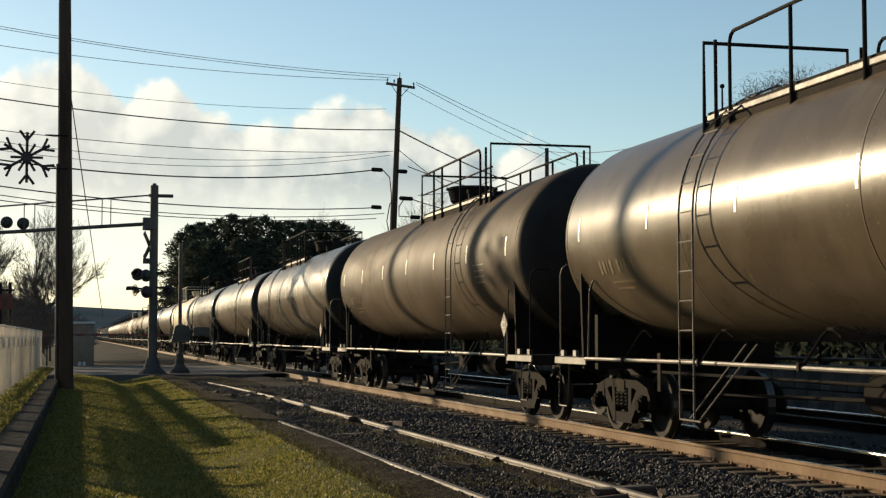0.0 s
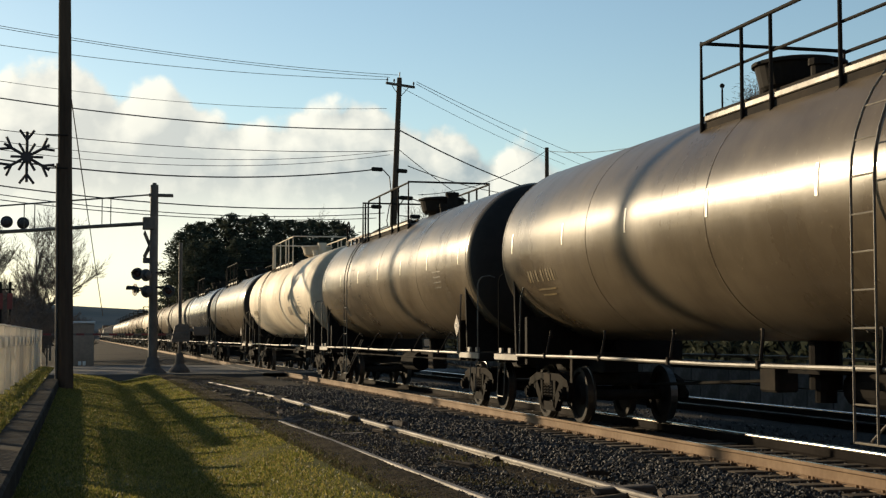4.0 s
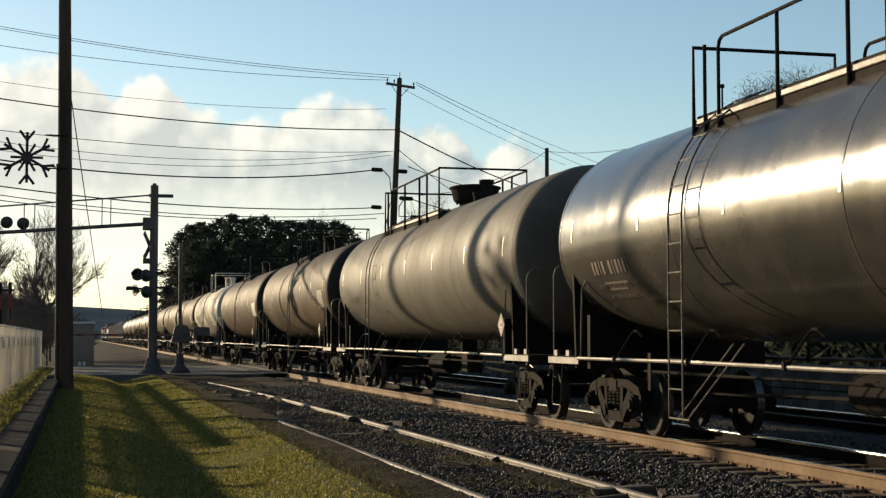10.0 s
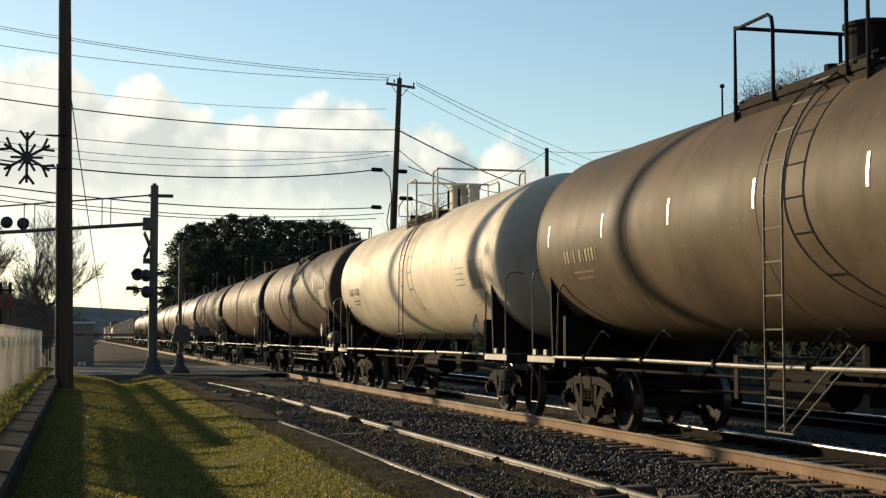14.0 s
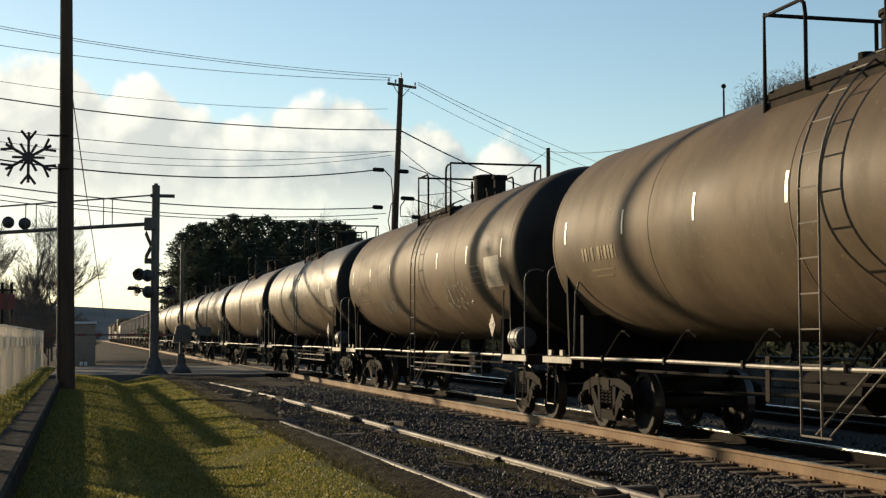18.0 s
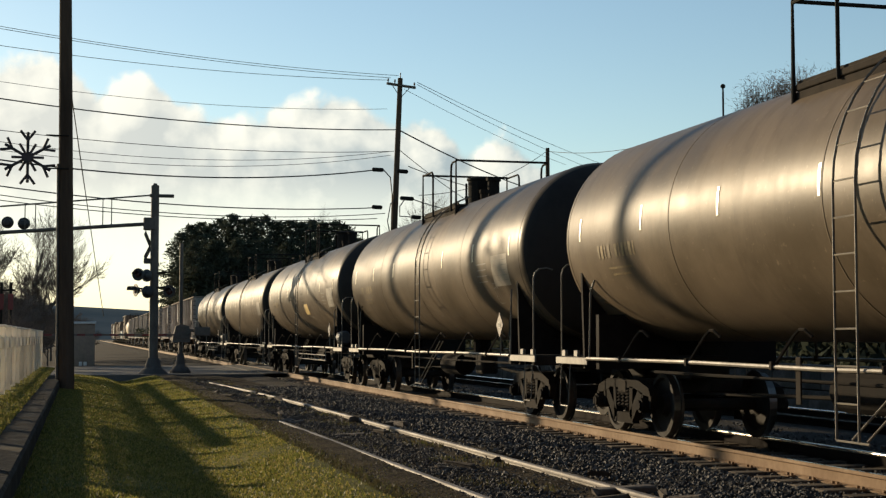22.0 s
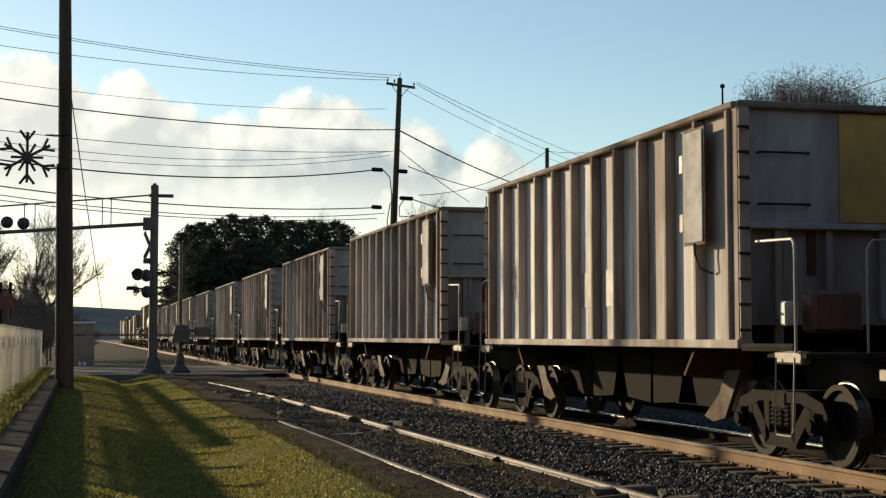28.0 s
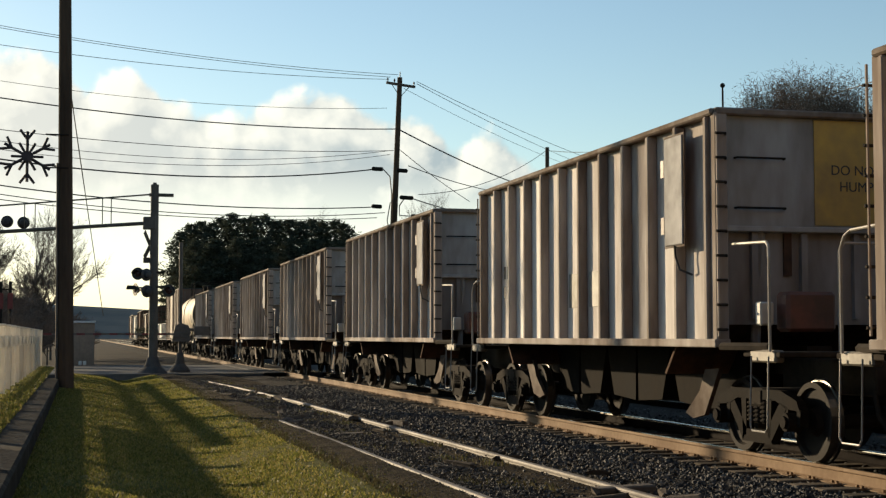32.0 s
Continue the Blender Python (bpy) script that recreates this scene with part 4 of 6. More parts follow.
def hopper_car(L):
    """An open-top hopper with outside posts, front end towards +x, camera side at -y."""
    car = thing("hopper_car", "weathered grey open-top hopper car with outside posts", "hopper car", "freight train")
    hb, W, z0, z1 = L / 2 - 1.80, 1.42, 1.36, 4.10
    bx = -.225          # the body sits a little back on its frame
    for y in (-1, 1):
        bm = B()
        box(bm, (0, y * W, (z0 + z1) / 2), (2 * hb, .03, z1 - z0))
        side = part("side_sheet", bm, M["hopper"], car)
        n = 12
        for k in range(n):
            x = -hb + .12 + k * (2 * hb - .24) / (n - 1)
            bm = box(B(), (x, y * (W + .085), (z0 + z1) / 2 - .02), (.085, .14, z1 - z0 - .06), bevel=.012)
            part("side_post", bm, M["hopper_post"], side)
        bm = B()
        box(bm, (0, y * (W + .06), z1), (2 * hb + .08, .18, .08), bevel=.02)
        part("top_chord", bm, M["chord"], side, "rust-streaked top rail")
        bm = B()
        box(bm, (0, y * (W + .06), z0 - .02), (2 * hb + .3, .20, .10), bevel=.01)
        part("side_sill", bm, M["hopper_post"], side)
    cx = L / 2 - 1.95
    for s in (-1, 1):
        truck(car, s * cx)
        coupler(car, s, L)
        # end: upper bulkhead, then a slope sheet that runs in below it
        bm = B()
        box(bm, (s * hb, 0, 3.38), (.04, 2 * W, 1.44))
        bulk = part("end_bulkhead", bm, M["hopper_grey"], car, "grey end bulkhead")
        bm = prism(B(), [(s * hb, 2.70), (s * (hb - .04), 2.70), (s * (hb - 1.75), .95), (s * (hb - 1.70), .93)], -W, W)
        part("slope_sheet", bm, M["rust"], car, "rust-brown sloping end sheet")
        bm = B()
        box(bm, (s * (hb + .03), 0, z1), (.16, 2 * W + .2, .09), bevel=.02)
        part("end_chord", bm, M["chord"], bulk)
        part("end_stiffener", box(B(), (s * (hb + .05), 0, 2.70), (.08, 2 * W, .07), bevel=.01), M["hopper_grey"], bulk)
        part("lower_end_sheet", box(B(), (s * (hb - .05), 0, 2.12), (.03, 2 * W, 1.12)), M["hopper_low"], bulk, "dark grey lower end sheet")
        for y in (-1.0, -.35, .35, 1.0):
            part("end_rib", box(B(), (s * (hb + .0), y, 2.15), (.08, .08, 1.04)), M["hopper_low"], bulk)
        bm = box(B(), (s * (hb + .028), s * .56, 3.40), (.012, 1.52, 1.28))
        part("yellow_panel", bm, M["yellow_patch"], bulk, "faded yellow paint panel")
        for z in (2.95, 3.55):
            part("grab_iron", pipe(B(), [(s * (hb + .03), -1.25, z), (s * (hb + .10), -1.24, z), (s * (hb + .10), -.62, z), (s * (hb + .03), -.61, z)], .014, 6), M["black_iron"], bulk)
        part("end_pocket", box(B(), (s * (hb - .25), -.55, 2.42), (.5, .10, .55)), M["rust"], bulk)
        for y in (-1, 1):
            bm = box(B(), (s * (hb + .02), y * (W + .03), 2.72), (.16, .16, z1 - z0), bevel=.015)
            part("corner_post", bm, M["hopper_post"], car)
            bm = B()
            pipe(bm, [(s * (hb - .02), y * (W + .10), 1.3), (s * (L / 2 - .9), y * (W - .05), 1.3), ], .05, 6)
            part("end_sill_bar", bm, M["frame_grime"], car)
            bm = B()
            box(bm, (s * (hb + .17), y * (W + .12), 2.72), (.022, .02, 2.6))
            lad = part("corner_ladder", bm, M["hopper_post"], car, "narrow grey corner ladder")
            for k in range(9):
                part("rung", pipe(B(), [(s * (hb + .19), y * (W + .15), 1.5 + k * .29), (s * (hb + .19), y * (W + .02), 1.5 + k * .29), (s * (hb + .10), y * (W - .02), 1.5 + k * .29)], .018, 6), M["frame_grime"], lad)
            bm = B()
            x = s * (L / 2 - .72)
            pipe(bm, [(x, y * 1.46, 1.25), (x, y * 1.46, 2.30), (x - s * .05, y * 1.44, 2.42), (x - s * .14, y * 1.42, 2.47), (s * (hb + .05), y * 1.40, 2.50)], .018, 8)
            part("end_handrail", bm, M["galv"], car, "bright curved handrail")
            bm = B()
            pipe(bm, [(x, y * 1.48, 1.2), (x, y * 1.5, .42), (x - s * .05, y * 1.5, .37), (x - s * .38, y * 1.5, .37), (x - s * .42, y * 1.5, .42), (x - s * .42, y * 1.48, 1.2)], .011, 6)
            part("step_stirrup", bm, M["galv"], car)
            bm = box(B(), (s * (L / 2 - .95), y * 1.38, 1.20), (.62, .12, .14), bevel=.02)
            part("end_step", bm, M["pale_rail"], car)
        bm = B()
        x = s * (L / 2 - .70)
        pipe(bm, [(x, -.62, 1.25), (x, -.62, 2.36), (x, -.55, 2.46), (x, .45, 2.46), (x, .55, 2.36), (x, .55, 1.25)], .015, 8)
        part("platform_rail", bm, M["galv"], car)
        bm = B()
        box(bm, (s * (L / 2 - 1.0), 0, 1.22), (.9, 2.86, .06), bevel=.01)
        box(bm, (s * (L / 2 - 1.6), 0, .95), (2.2, .6, .40), bevel=.02)
        part("end_platform", bm, M["frame_grime"], car)
        for y in (-.9, .9):
            part("end_strut", rod(B(), (s * (hb - .2), y, 1.25), (s * (hb - .02), y, 2.7), .06, 6), M["hopper_grey"], car)
    bm = box(B(), (L / 2 - 1.28, -.72, 1.70), (.30, .62, .46), bevel=.04)
    part("brake_valve_box", bm, M["red_box"], car, "red-brown brake gear box")
    bm = box(B(), (L / 2 - 1.36, -1.20, 1.68), (.15, .17, .27), bevel=.02)
    part("release_box", bm, M["white_box"], car, "small white box")
    bm = B()
    rod(bm, (L / 2 - 1.3, .75, 1.45), (L / 2 - 1.3, 1.25, 1.45), .2, 14)
    part("air_cylinder", bm, M["frame_grime"], car)
    # three pairs of discharge bays
    for k in (-1, 0, 1):
        xk = k * 2.6
        for s in (-1, 1):
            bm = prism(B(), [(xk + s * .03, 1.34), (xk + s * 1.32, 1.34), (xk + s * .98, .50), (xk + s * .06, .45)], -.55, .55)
            part("discharge_bay", bm, M["under_shade"], car)
    for s in (-1, 1):
        part("chute_lip", prism(B(), [(s * 3.0, .42), (s * 3.25, .36), (s * 3.60, .42), (s * 4.05, 1.02), (s * 3.62, 1.0), (s * 3.45, .72)], -1.06, -1.0), M["chute"], car, "worn pale chute lip")
    bm = box(B(), (0, 0, 1.12), (2 * hb - 1.0, .34, .36))
    part("centre_sill", bm, M["frame_grime"], car)
    bm = B()
    g = 11
    vs = [[bm.verts.new((-hb + .05 + 2 * (hb - .05) * i / (2 * g), -W + .03 + 2 * (W - .03) * j / g,
                         3.72 + .30 * noise.noise((i * .45, j * .5, L)) + .2 * math.sin(math.pi * j / g))) for j in range(g + 1)] for i in range(2 * g + 1)]
    for i in range(2 * g):
        for j in range(g):
            bm.faces.new((vs[i][j], vs[i + 1][j], vs[i + 1][j + 1], vs[i][j + 1]))
    part("load", bm, M["ballast_bed"], car, "load of dark crushed stone")
    # riveted plate on the second bay and faded number panels
    px = hb - 1.25
    bm = box(B(), (px + .27, -W - .185, 3.24), (.56, .022, 1.36), bevel=.008)
    plate = part("riveted_plate", bm, M["hatch_plate"], car, "pale dented metal plate")
    part("plate_cable", pipe(B(), [(px + .3, -W - .19, 2.55), (px + .3, -W - .18, 2.42), (px + .38, -W - .16, 2.25), (px + .5, -W - .04, 2.18)], .014, 6), M["cable"], plate)
    part("plate_rim", box(B(), (px + .27, -W - .172, 3.24), (.62, .012, 1.42)), M["chord"], plate)
    for z in (2.82, 3.55):
        bm = box(B(), (px - .06, -W - .185, z), (.10, .03, .22))
        part("plate_clip", bm, M["placard"], plate)
    step = (2 * hb - .24) / 11
    for k in (5, 6):
        x = -hb + .12 + (k + .5) * step
        bm = box(B(), (x, -W - .021, 2.12), (step * .72, .008, .52))
        part("faded_panel", bm, M["patch"], car)
    for k in range(5):
        x = -hb + .12 + 1.5 * step + (k % 3 - 1) * .2
        bm = box(B(), (x, -W - .021, 2.55 - (k // 3) * .35), (.10, .008, .22))
        part("stencil_bar", bm, M["black_paint"], car)
    for o in car.children:
        if o.name.split(".")[0] in ("side_sheet", "end_bulkhead", "slope_sheet", "corner_post", "corner_ladder", "load", "riveted_plate", "faded_panel", "panel_mark", "stencil_bar", "end_strut"):
            o.location.x += bx
    return car


def box_car(L, h, paint, label, name="box_car", ribs=9, roof=True):
    car = thing(name, label, name.replace("_", " "), "freight train")
    bm = box(B(), (0, 0, (1.1 + h) / 2), (L - 1.3, 2.9, h - 1.1), bevel=.03)
    body = part("body", bm, paint, car)
    for y in (-1, 1):
        for k in range(ribs):
            x = -L / 2 + .9 + k * (L - 1.8) / (ribs - 1)
            bm = box(B(), (x, y * 1.49, (1.1 + h) / 2), (.12, .08, h - 1.2))
            part("side_post", bm, paint, body)
        bm = box(B(), (0, y * 1.5, (1.15 + h) / 2), (2.6, .06, h - 1.4), bevel=.01)
        part("door", bm, paint, body)
    if roof:
        bm = B()
        for k in range(12):
            x = -L / 2 + 1.0 + k * (L - 2.0) / 11
            box(bm, (x, 0, h + .03), (.10, 2.9, .06))
        box(bm, (0, 0, h), (L - 1.2, 3.0, .05))
        part("roof", bm, M["plate"], car)
    bm = B()
    box(bm, (0, 0, 1.0), (L - 1.0, .6, .3))
    part("frame", bm, M["frame_grime"], car)
    for s in (-1, 1):
        truck(car, s * (L / 2 - 2.2))
        coupler(car, s, L)
        bm = B()
        for x in (0, .4):
            pipe(bm, [(s * (L / 2 - .62), -1.4 + x, 1.0), (s * (L / 2 - .62), -1.4 + x, h - .2)], .02, 5)
        for k in range(int((h - 1.4) / .4)):
            rod(bm, (s * (L / 2 - .62), -1.4, 1.3 + k * .4), (s * (L / 2 - .62), -1.0, 1.3 + k * .4), .016, 5)
        part("end_ladder", bm, M["pale_rail"], car)
    return car


# The gaps between cars pass one line across the track at these seconds; front to back.
SPEED, LINE = 13.8, 30 - 1.83
GAPS = [-1.95, -0.50, 0.947, 2.422, 3.850, 5.295, 6.738, 8.192, 9.626, 11.067, 12.378, 13.715, 15.05, 16.335, 17.649, 18.961, 20.28, 21.60, 22.934,
        24.262, 25.577, 26.91, 27.938, 28.95, 29.948, 30.956, 31.979, 32.99, 34.0, 35.01, 36.02, 37.03]
# paint, reversed, pump drum, shade of each tank car from the front
TANKS = [("tank_olive", 0, 0), ("tank_brown", 1, 1), ("tank_olive", 0, 1), ("tank_olive", 1, 1), ("tank_olive", 0, 0), ("tank_cream", 0, 0), ("tank_olive", 0, 0), ("tank_black", 0, 0),
         ("tank_grey", 0, 0), ("tank_brown", 0, 0), ("tank_brown", 0, 0), ("tank_cream", 0, 0), ("tank_brown", 0, 1), ("tank_brown", 0, 0), ("tank_brown", 0, 1), ("tank_dull", 0, 1),
         ("tank_dull", 0, 0), ("tank_dull", 0, 0), ("tank_dull", 0, 1), ("tank_dull", 0, 0), ("tank_dull", 0, 1)]
TANK_LABELS = {"tank_brown": "grimy brown-black tank car with a glossy curved shell", "tank_olive": "olive-grey tank car with a glossy weathered shell",
               "tank_dull": "dull olive-brown tank car with a matte weathered shell",
               "tank_black": "clean black tank car with a mirror-like shell", "tank_cream": "cream-white tank car streaked with grime", "tank_grey": "pale grey dusty tank car"}


def late(t):
    """How far the train lags behind its later, steady pace: it slows down over the first seconds."""
    return .075 * max(0, 4.5 - t) ** 2


train = []          # (thing, seconds at which its middle passes the line, whether it runs backwards, kind)


def repaint(car, old, fresh):
    for ob in (car, *car.children_recursive):
        if ob.type == "MESH" and ob.data.materials and ob.data.materials[0] == old:
            ob.material_slots[0].link = "OBJECT"
            ob.material_slots[0].material = fresh
            if len(ob.material_slots) > 1 and fresh in (M["tank_cream"], M["tank_grey"]):
                ob.material_slots[1].link = "OBJECT"
                ob.material_slots[1].material = fresh


def build_train():
    masters = {}
    for k, (paint, back, drum) in enumerate(TANKS):
        L = 19.75 if GAPS[k + 1] - GAPS[k] > 1.38 else 18.2
        style = 2 if L > 19 else drum
        mid = (GAPS[k] + GAPS[k + 1]) / 2
        if (L, style) not in masters:
            car = masters[L, style] = tank_car(L, M["tank_brown"], style)
        else:
            car = copy_thing(masters[L, style], pose(0, 0, 0))
            wheelsets.extend(o for o in car.children_recursive if o.name.startswith("wheelset"))
        train.append((car, mid, back, paint))
    for car, mid, back, paint in train:
        if paint != "tank_brown":
            repaint(car, M["tank_brown"], M[paint])
        car["label"] = TANK_LABELS[paint]
        if back:
            for o in car.children_recursive:
                if o.name.startswith("wheelset"):
                    o.matrix_parent_inverse = o.matrix_parent_inverse @ pose(0, 0, 0, 0, 0, 180)
    cars = [c[0] for c in train]
    graffiti(cars[14], -2.8, 2.22, 2.4, .45, 3, M["graffiti_blue"], "pale blue spray-painted letter")
    graffiti(cars[14], 3.7, 2.28, 1.9, .8, 4, M["graffiti"], "faded white spray-painted letter")
    graffiti(cars[12], -2.5, 2.13, 1.6, .9, 5, M["graffiti"], "faded white spray-painted letter")
    graffiti(cars[2], -2.1, 2.75, 1.5, .6, 6, M["graffiti"], "faded white spray-painted letter")
    graffiti(cars[2], 3.4, 2.2, 1.6, .5, 7, M["graffiti"], "faded white spray-painted letter")
    graffiti(cars[15], -2.0, 2.3, 2.6, .5, 8, M["graffiti_blue"], "pale blue spray-painted letter")
    for car, x, z, wd, h, kind in ((cars[10], 7.0, 2.62, 1.1, .58, "patch"), (cars[18], 1.6, 2.35, .8, .34, "yellow_patch"), (cars[5], 3.6, 2.35, .7, .3, "faint_panel"), (cars[5], 5.6, 2.35, .6, .3, "tank_grey"), (cars[4], -5.15, 2.16, .36, .30, "black_iron")):
        R = TANK_R + .011
        bm = B()
        a0, a1 = math.asin((z - h / 2 - CENTRE_Z) / R), math.asin((z + h / 2 - CENTRE_Z) / R)
        rows = [[bm.verts.new((x + dx, -R * math.cos(a0 + (a1 - a0) * q / 6), CENTRE_Z + R * math.sin(a0 + (a1 - a0) * q / 6))) for dx in (-wd / 2, wd / 2)] for q in range(7)]
        for a, b in zip(rows, rows[1:]):
            bm.faces.new((a[0], a[1], b[1], b[0]))
        part("paint_patch", bm, M[kind], car, "rectangular patch of newer paint", True)
    # one car has a second, lower walkway along the crown with two grab loops
    top = CENTRE_Z + TANK_R
    bm = B()
    for k in range(20):
        box(bm, (-7.55 + k * .16, -.62, top - .14), (.03, .60, .04))
    for y in (-.90, -.62, -.34):
        box(bm, (-6.0, y, top - .13), (3.3, .03, .06))
    part("rear_walkway", bm, M["boxcar_brown"], cars[4], "rust-brown grated walkway")
    for k in range(6):
        part("walkway_bracket", box(B(), (-7.5 + k * .6, -.92, top - .25), (.05, .06, .22)), M["pale_rail"], cars[4])
    for y, l in ((-.92, .30), (.75, .75)):
        part("grab_loop", pipe(B(), [(-7.75, y, top - .35), (-7.75, y, top + .30), (-7.70, y, top + .40), (-7.60, y, top + .44), (-7.85 + l, y, top + .44), (-7.75 + l, y, top + .40), (-7.70 + l, y, top + .30), (-7.70 + l, y, top + .1)], .022, 8), M["black_iron"], cars[4])
    for words, x, z in (("LD LMT 195200 LB 70 400 KG", -6.7, 2.13), ("LT WT 107800 LB 48 900 KG", -6.6, 1.97)):
        lettering(words, .10, M["placard"], cars[7], on_tangent(x, z), "white stencilled load figures")
    # the second car carries its crown fittings nearer its rear end
    for o in cars[1].children:
        if o.name.split(".")[0] in ("ladder", "platform_frame", "walkway_edge", "crown_grating", "crown_hoop", "crown_railing", "railing_post", "mid_rail", "manway", "valve", "bracket_plate"):
            o.location.x -= .65
    for k in (5, 11):
        for o in cars[k].children:
            if o.name.split(".")[0] in ("manway", "crown_hoop", "crown_railing", "railing_post", "grab_loop", "valve"):
                o.material_slots[0].link = "OBJECT"
                o.material_slots[0].material = M["tank_cream"]
    for o in cars[7].children:
        if o.name.split(".")[0] in ("stencil_bar", "stencil_line"):
            o.material_slots[0].link = "OBJECT"
            o.material_slots[0].material = M["placard"]
    k = len(TANKS)
    first = None
    for j in range(k, len(GAPS) - 1):
        if first is None:
            car = first = hopper_car(13.9)
        else:
            car = copy_thing(first, pose(0, 0, 0))
            wheelsets.extend(o for o in car.children_recursive if o.name.startswith("wheelset"))
        train.append((car, (GAPS[j] + GAPS[j + 1]) / 2, 0, "hopper"))
        if j - k in (1, 4):
            for i, words in enumerate(("DO NOT", "HUMP")):
                lettering(words, .17, M["black_paint"], car, pose(13.9 / 2 - 1.80 - .225 + .037, .36, 3.38 - i * .20, 90, 0, 90), "black stencilled words")
        if j == k:
            for o in car.children:
                if o.name.startswith("riveted_plate"):
                    o.material_slots[0].link = "OBJECT"
                    o.material_slots[0].material = M["plate_pale"]
    # the tail, far down the line
    t = GAPS[-1]
    tail = [(lambda: tank_car(15.6, M["tank_cream"], 0), 15.6, "cream-white short tank car"), (lambda: box_car(17.6, 5.1, M["boxcar_brown"], "tall brown ribbed box car"), 17.6, ""),
            (lambda: box_car(16.0, 2.6, M["boxcar_white"], "low car with a white load", "gondola_car", 12, False), 16.0, ""),
            (lambda: box_car(16.8, 4.4, M["boxcar_brown"], "weathered brown box car"), 16.8, ""), (lambda: box_car(16.8, 4.0, M["boxcar_brown"], "dull brown box car"), 16.8, ""),
            (lambda: box_car(17.2, 4.6, M["rust"], "rust-red box car with a ribbed side"), 17.2, ""), (lambda: box_car(16.8, 4.2, M["boxcar_white"], "dirty white box car"), 16.8, ""),
            (lambda: box_car(17.4, 4.5, M["boxcar_brown"], "brown box car at the tail"), 17.4, "")]
    for build, L, label in tail:
        car = build()
        if label:
            car["label"] = label
        train.append((car, t + L / SPEED / 2, 0, "tail"))
        t += L / SPEED


build_train()


# ---- ground, road and track ----
def strip(name, pts, z, material, label, category, kind="structure", y_step=4.0):
    """A long bed along the track with a cross-section of (x, z) points."""
    bm = B()
    y0, y1 = z
    n = max(2, int((y1 - y0) / y_step))
    rows = [[bm.verts.new((x, y0 + (y1 - y0) * i / n, zz + .02 * noise.noise((x * .8, (y0 + (y1 - y0) * i / n) * .7, 3)))) for x, zz in pts] for i in range(n + 1)]
    for a, b in zip(rows, rows[1:]):
        for k in range(len(pts) - 1):
            bm.faces.new((a[k], a[k + 1], b[k + 1], b[k]))
    ob = part(name, bm, material, smooth=True)
    return tagged(ob, label, category, "", kind)


bm = B()
bmesh.ops.create_grid(bm, x_segments=40, y_segments=40, size=2400, matrix=Matrix.Translation((0, 900, -.32)))
tagged(part("ground", bm, M["field"]), "dry brown ground reaching to the horizon", "ground", "", "structure")
SWALE = [(-.60, .05), (.3, -.03), (.9, -.10), (1.4, -.28), (1.7, -.26), (2.2, -.14), (2.75, -.04), (3.1, -.16)]
strip("lawn", SWALE, (-12, 57.5), M["lawn"], "mown green lawn beside the railway", "lawn", y_step=.8)
strip("soil_verge", [(2.2, -.22), (2.7, -.13), (3.1, -.055), (3.45, -.045), (3.7, -.09), (4.6, -.10), (5.2, -.11), (5.8, -.16), (6.4, -.24)], (-40, 57.5), M["soil"], "bare trodden soil along the siding", "soil", y_step=.8)
strip("ballast", [(5.4, -.30), (6.3, -.16), (7.2, -.15), (7.5, -.215), (8.8, -.20), (10.1, -.215), (10.4, -.15), (11.2, -.2), (12.2, -.15), (13.4, -.14), (14.8, -.15), (16.2, -.34)], (-60, 640), M["ballast_bed"], "dark grey crushed-stone ballast bed", "ballast", y_step=1.5)
strip("raised_verge", [(-14, .34), (-2.2, .34), (-1.3, .33), (-1.05, .31), (-.92, .25)], (-12, 56), M["lawn"], "raised strip of shaded grass behind a low wall", "verge")
bm = box(B(), (-.745, 15, -.03), (.41, 52, .62), bevel=.03)
tagged(part("retaining_wall", bm, M["kerb"]), "low stained concrete retaining wall", "wall", "", "structure")
bm = B()
box(bm, (-18, 66.5, -.16), (52, 17.5, .24))
tagged(part("road", bm, M["asphalt"]), "worn grey asphalt road leading to the crossing", "road", "", "structure")
bm = B()
box(bm, (28, 66.5, -.16), (24, 17.5, .24))
tagged(part("road", bm, M["asphalt"]), "worn grey asphalt road beyond the tracks", "road", "", "structure")
bm = B()
for a, b in ((7.98 - .9, 7.99 - .05 + .02), (8.16, 9.44), (9.62, 11.9), (12.72, 13.98), (14.16, 16.1)):
    box(bm, ((a + b) / 2, 66.5, -.09), (b - a, 17.5, .16))
tagged(part("crossing_surface", bm, M["asphalt"]), "asphalt panels between the rails of the road crossing", "road crossing", "", "structure")


def rail_mesh(length, step, curve=None, polished=False):
    prof = [(-.07, -.186), (.07, -.186), (.07, -.172), (.012, -.15), (.009, -.05), (.036, -.038), (.037, -.012), (.026, 0), (-.020, 0), (-.029, -.0035), (-.0345, -.010), (-.037, -.022), (-.0365, -.038), (-.009, -.05), (-.012, -.15), (-.07, -.172)]
    bm = B()
    n = max(1, int(length / step))
    rows = [[bm.verts.new((x + (curve(length * i / n) if curve else 0), length * i / n, z)) for x, z in prof] for i in range(n + 1)]
    for a, b in zip(rows, rows[1:]):
        for k in range(len(prof)):
            f = bm.faces.new((a[k], b[k], b[(k + 1) % len(prof)], a[(k + 1) % len(prof)]))
            f.material_index = 1 if k == 7 or (polished and 7 < k < 12) else 0
    bm.faces.new(rows[0])
    bm.faces.new(rows[-1][::-1])
    return bm


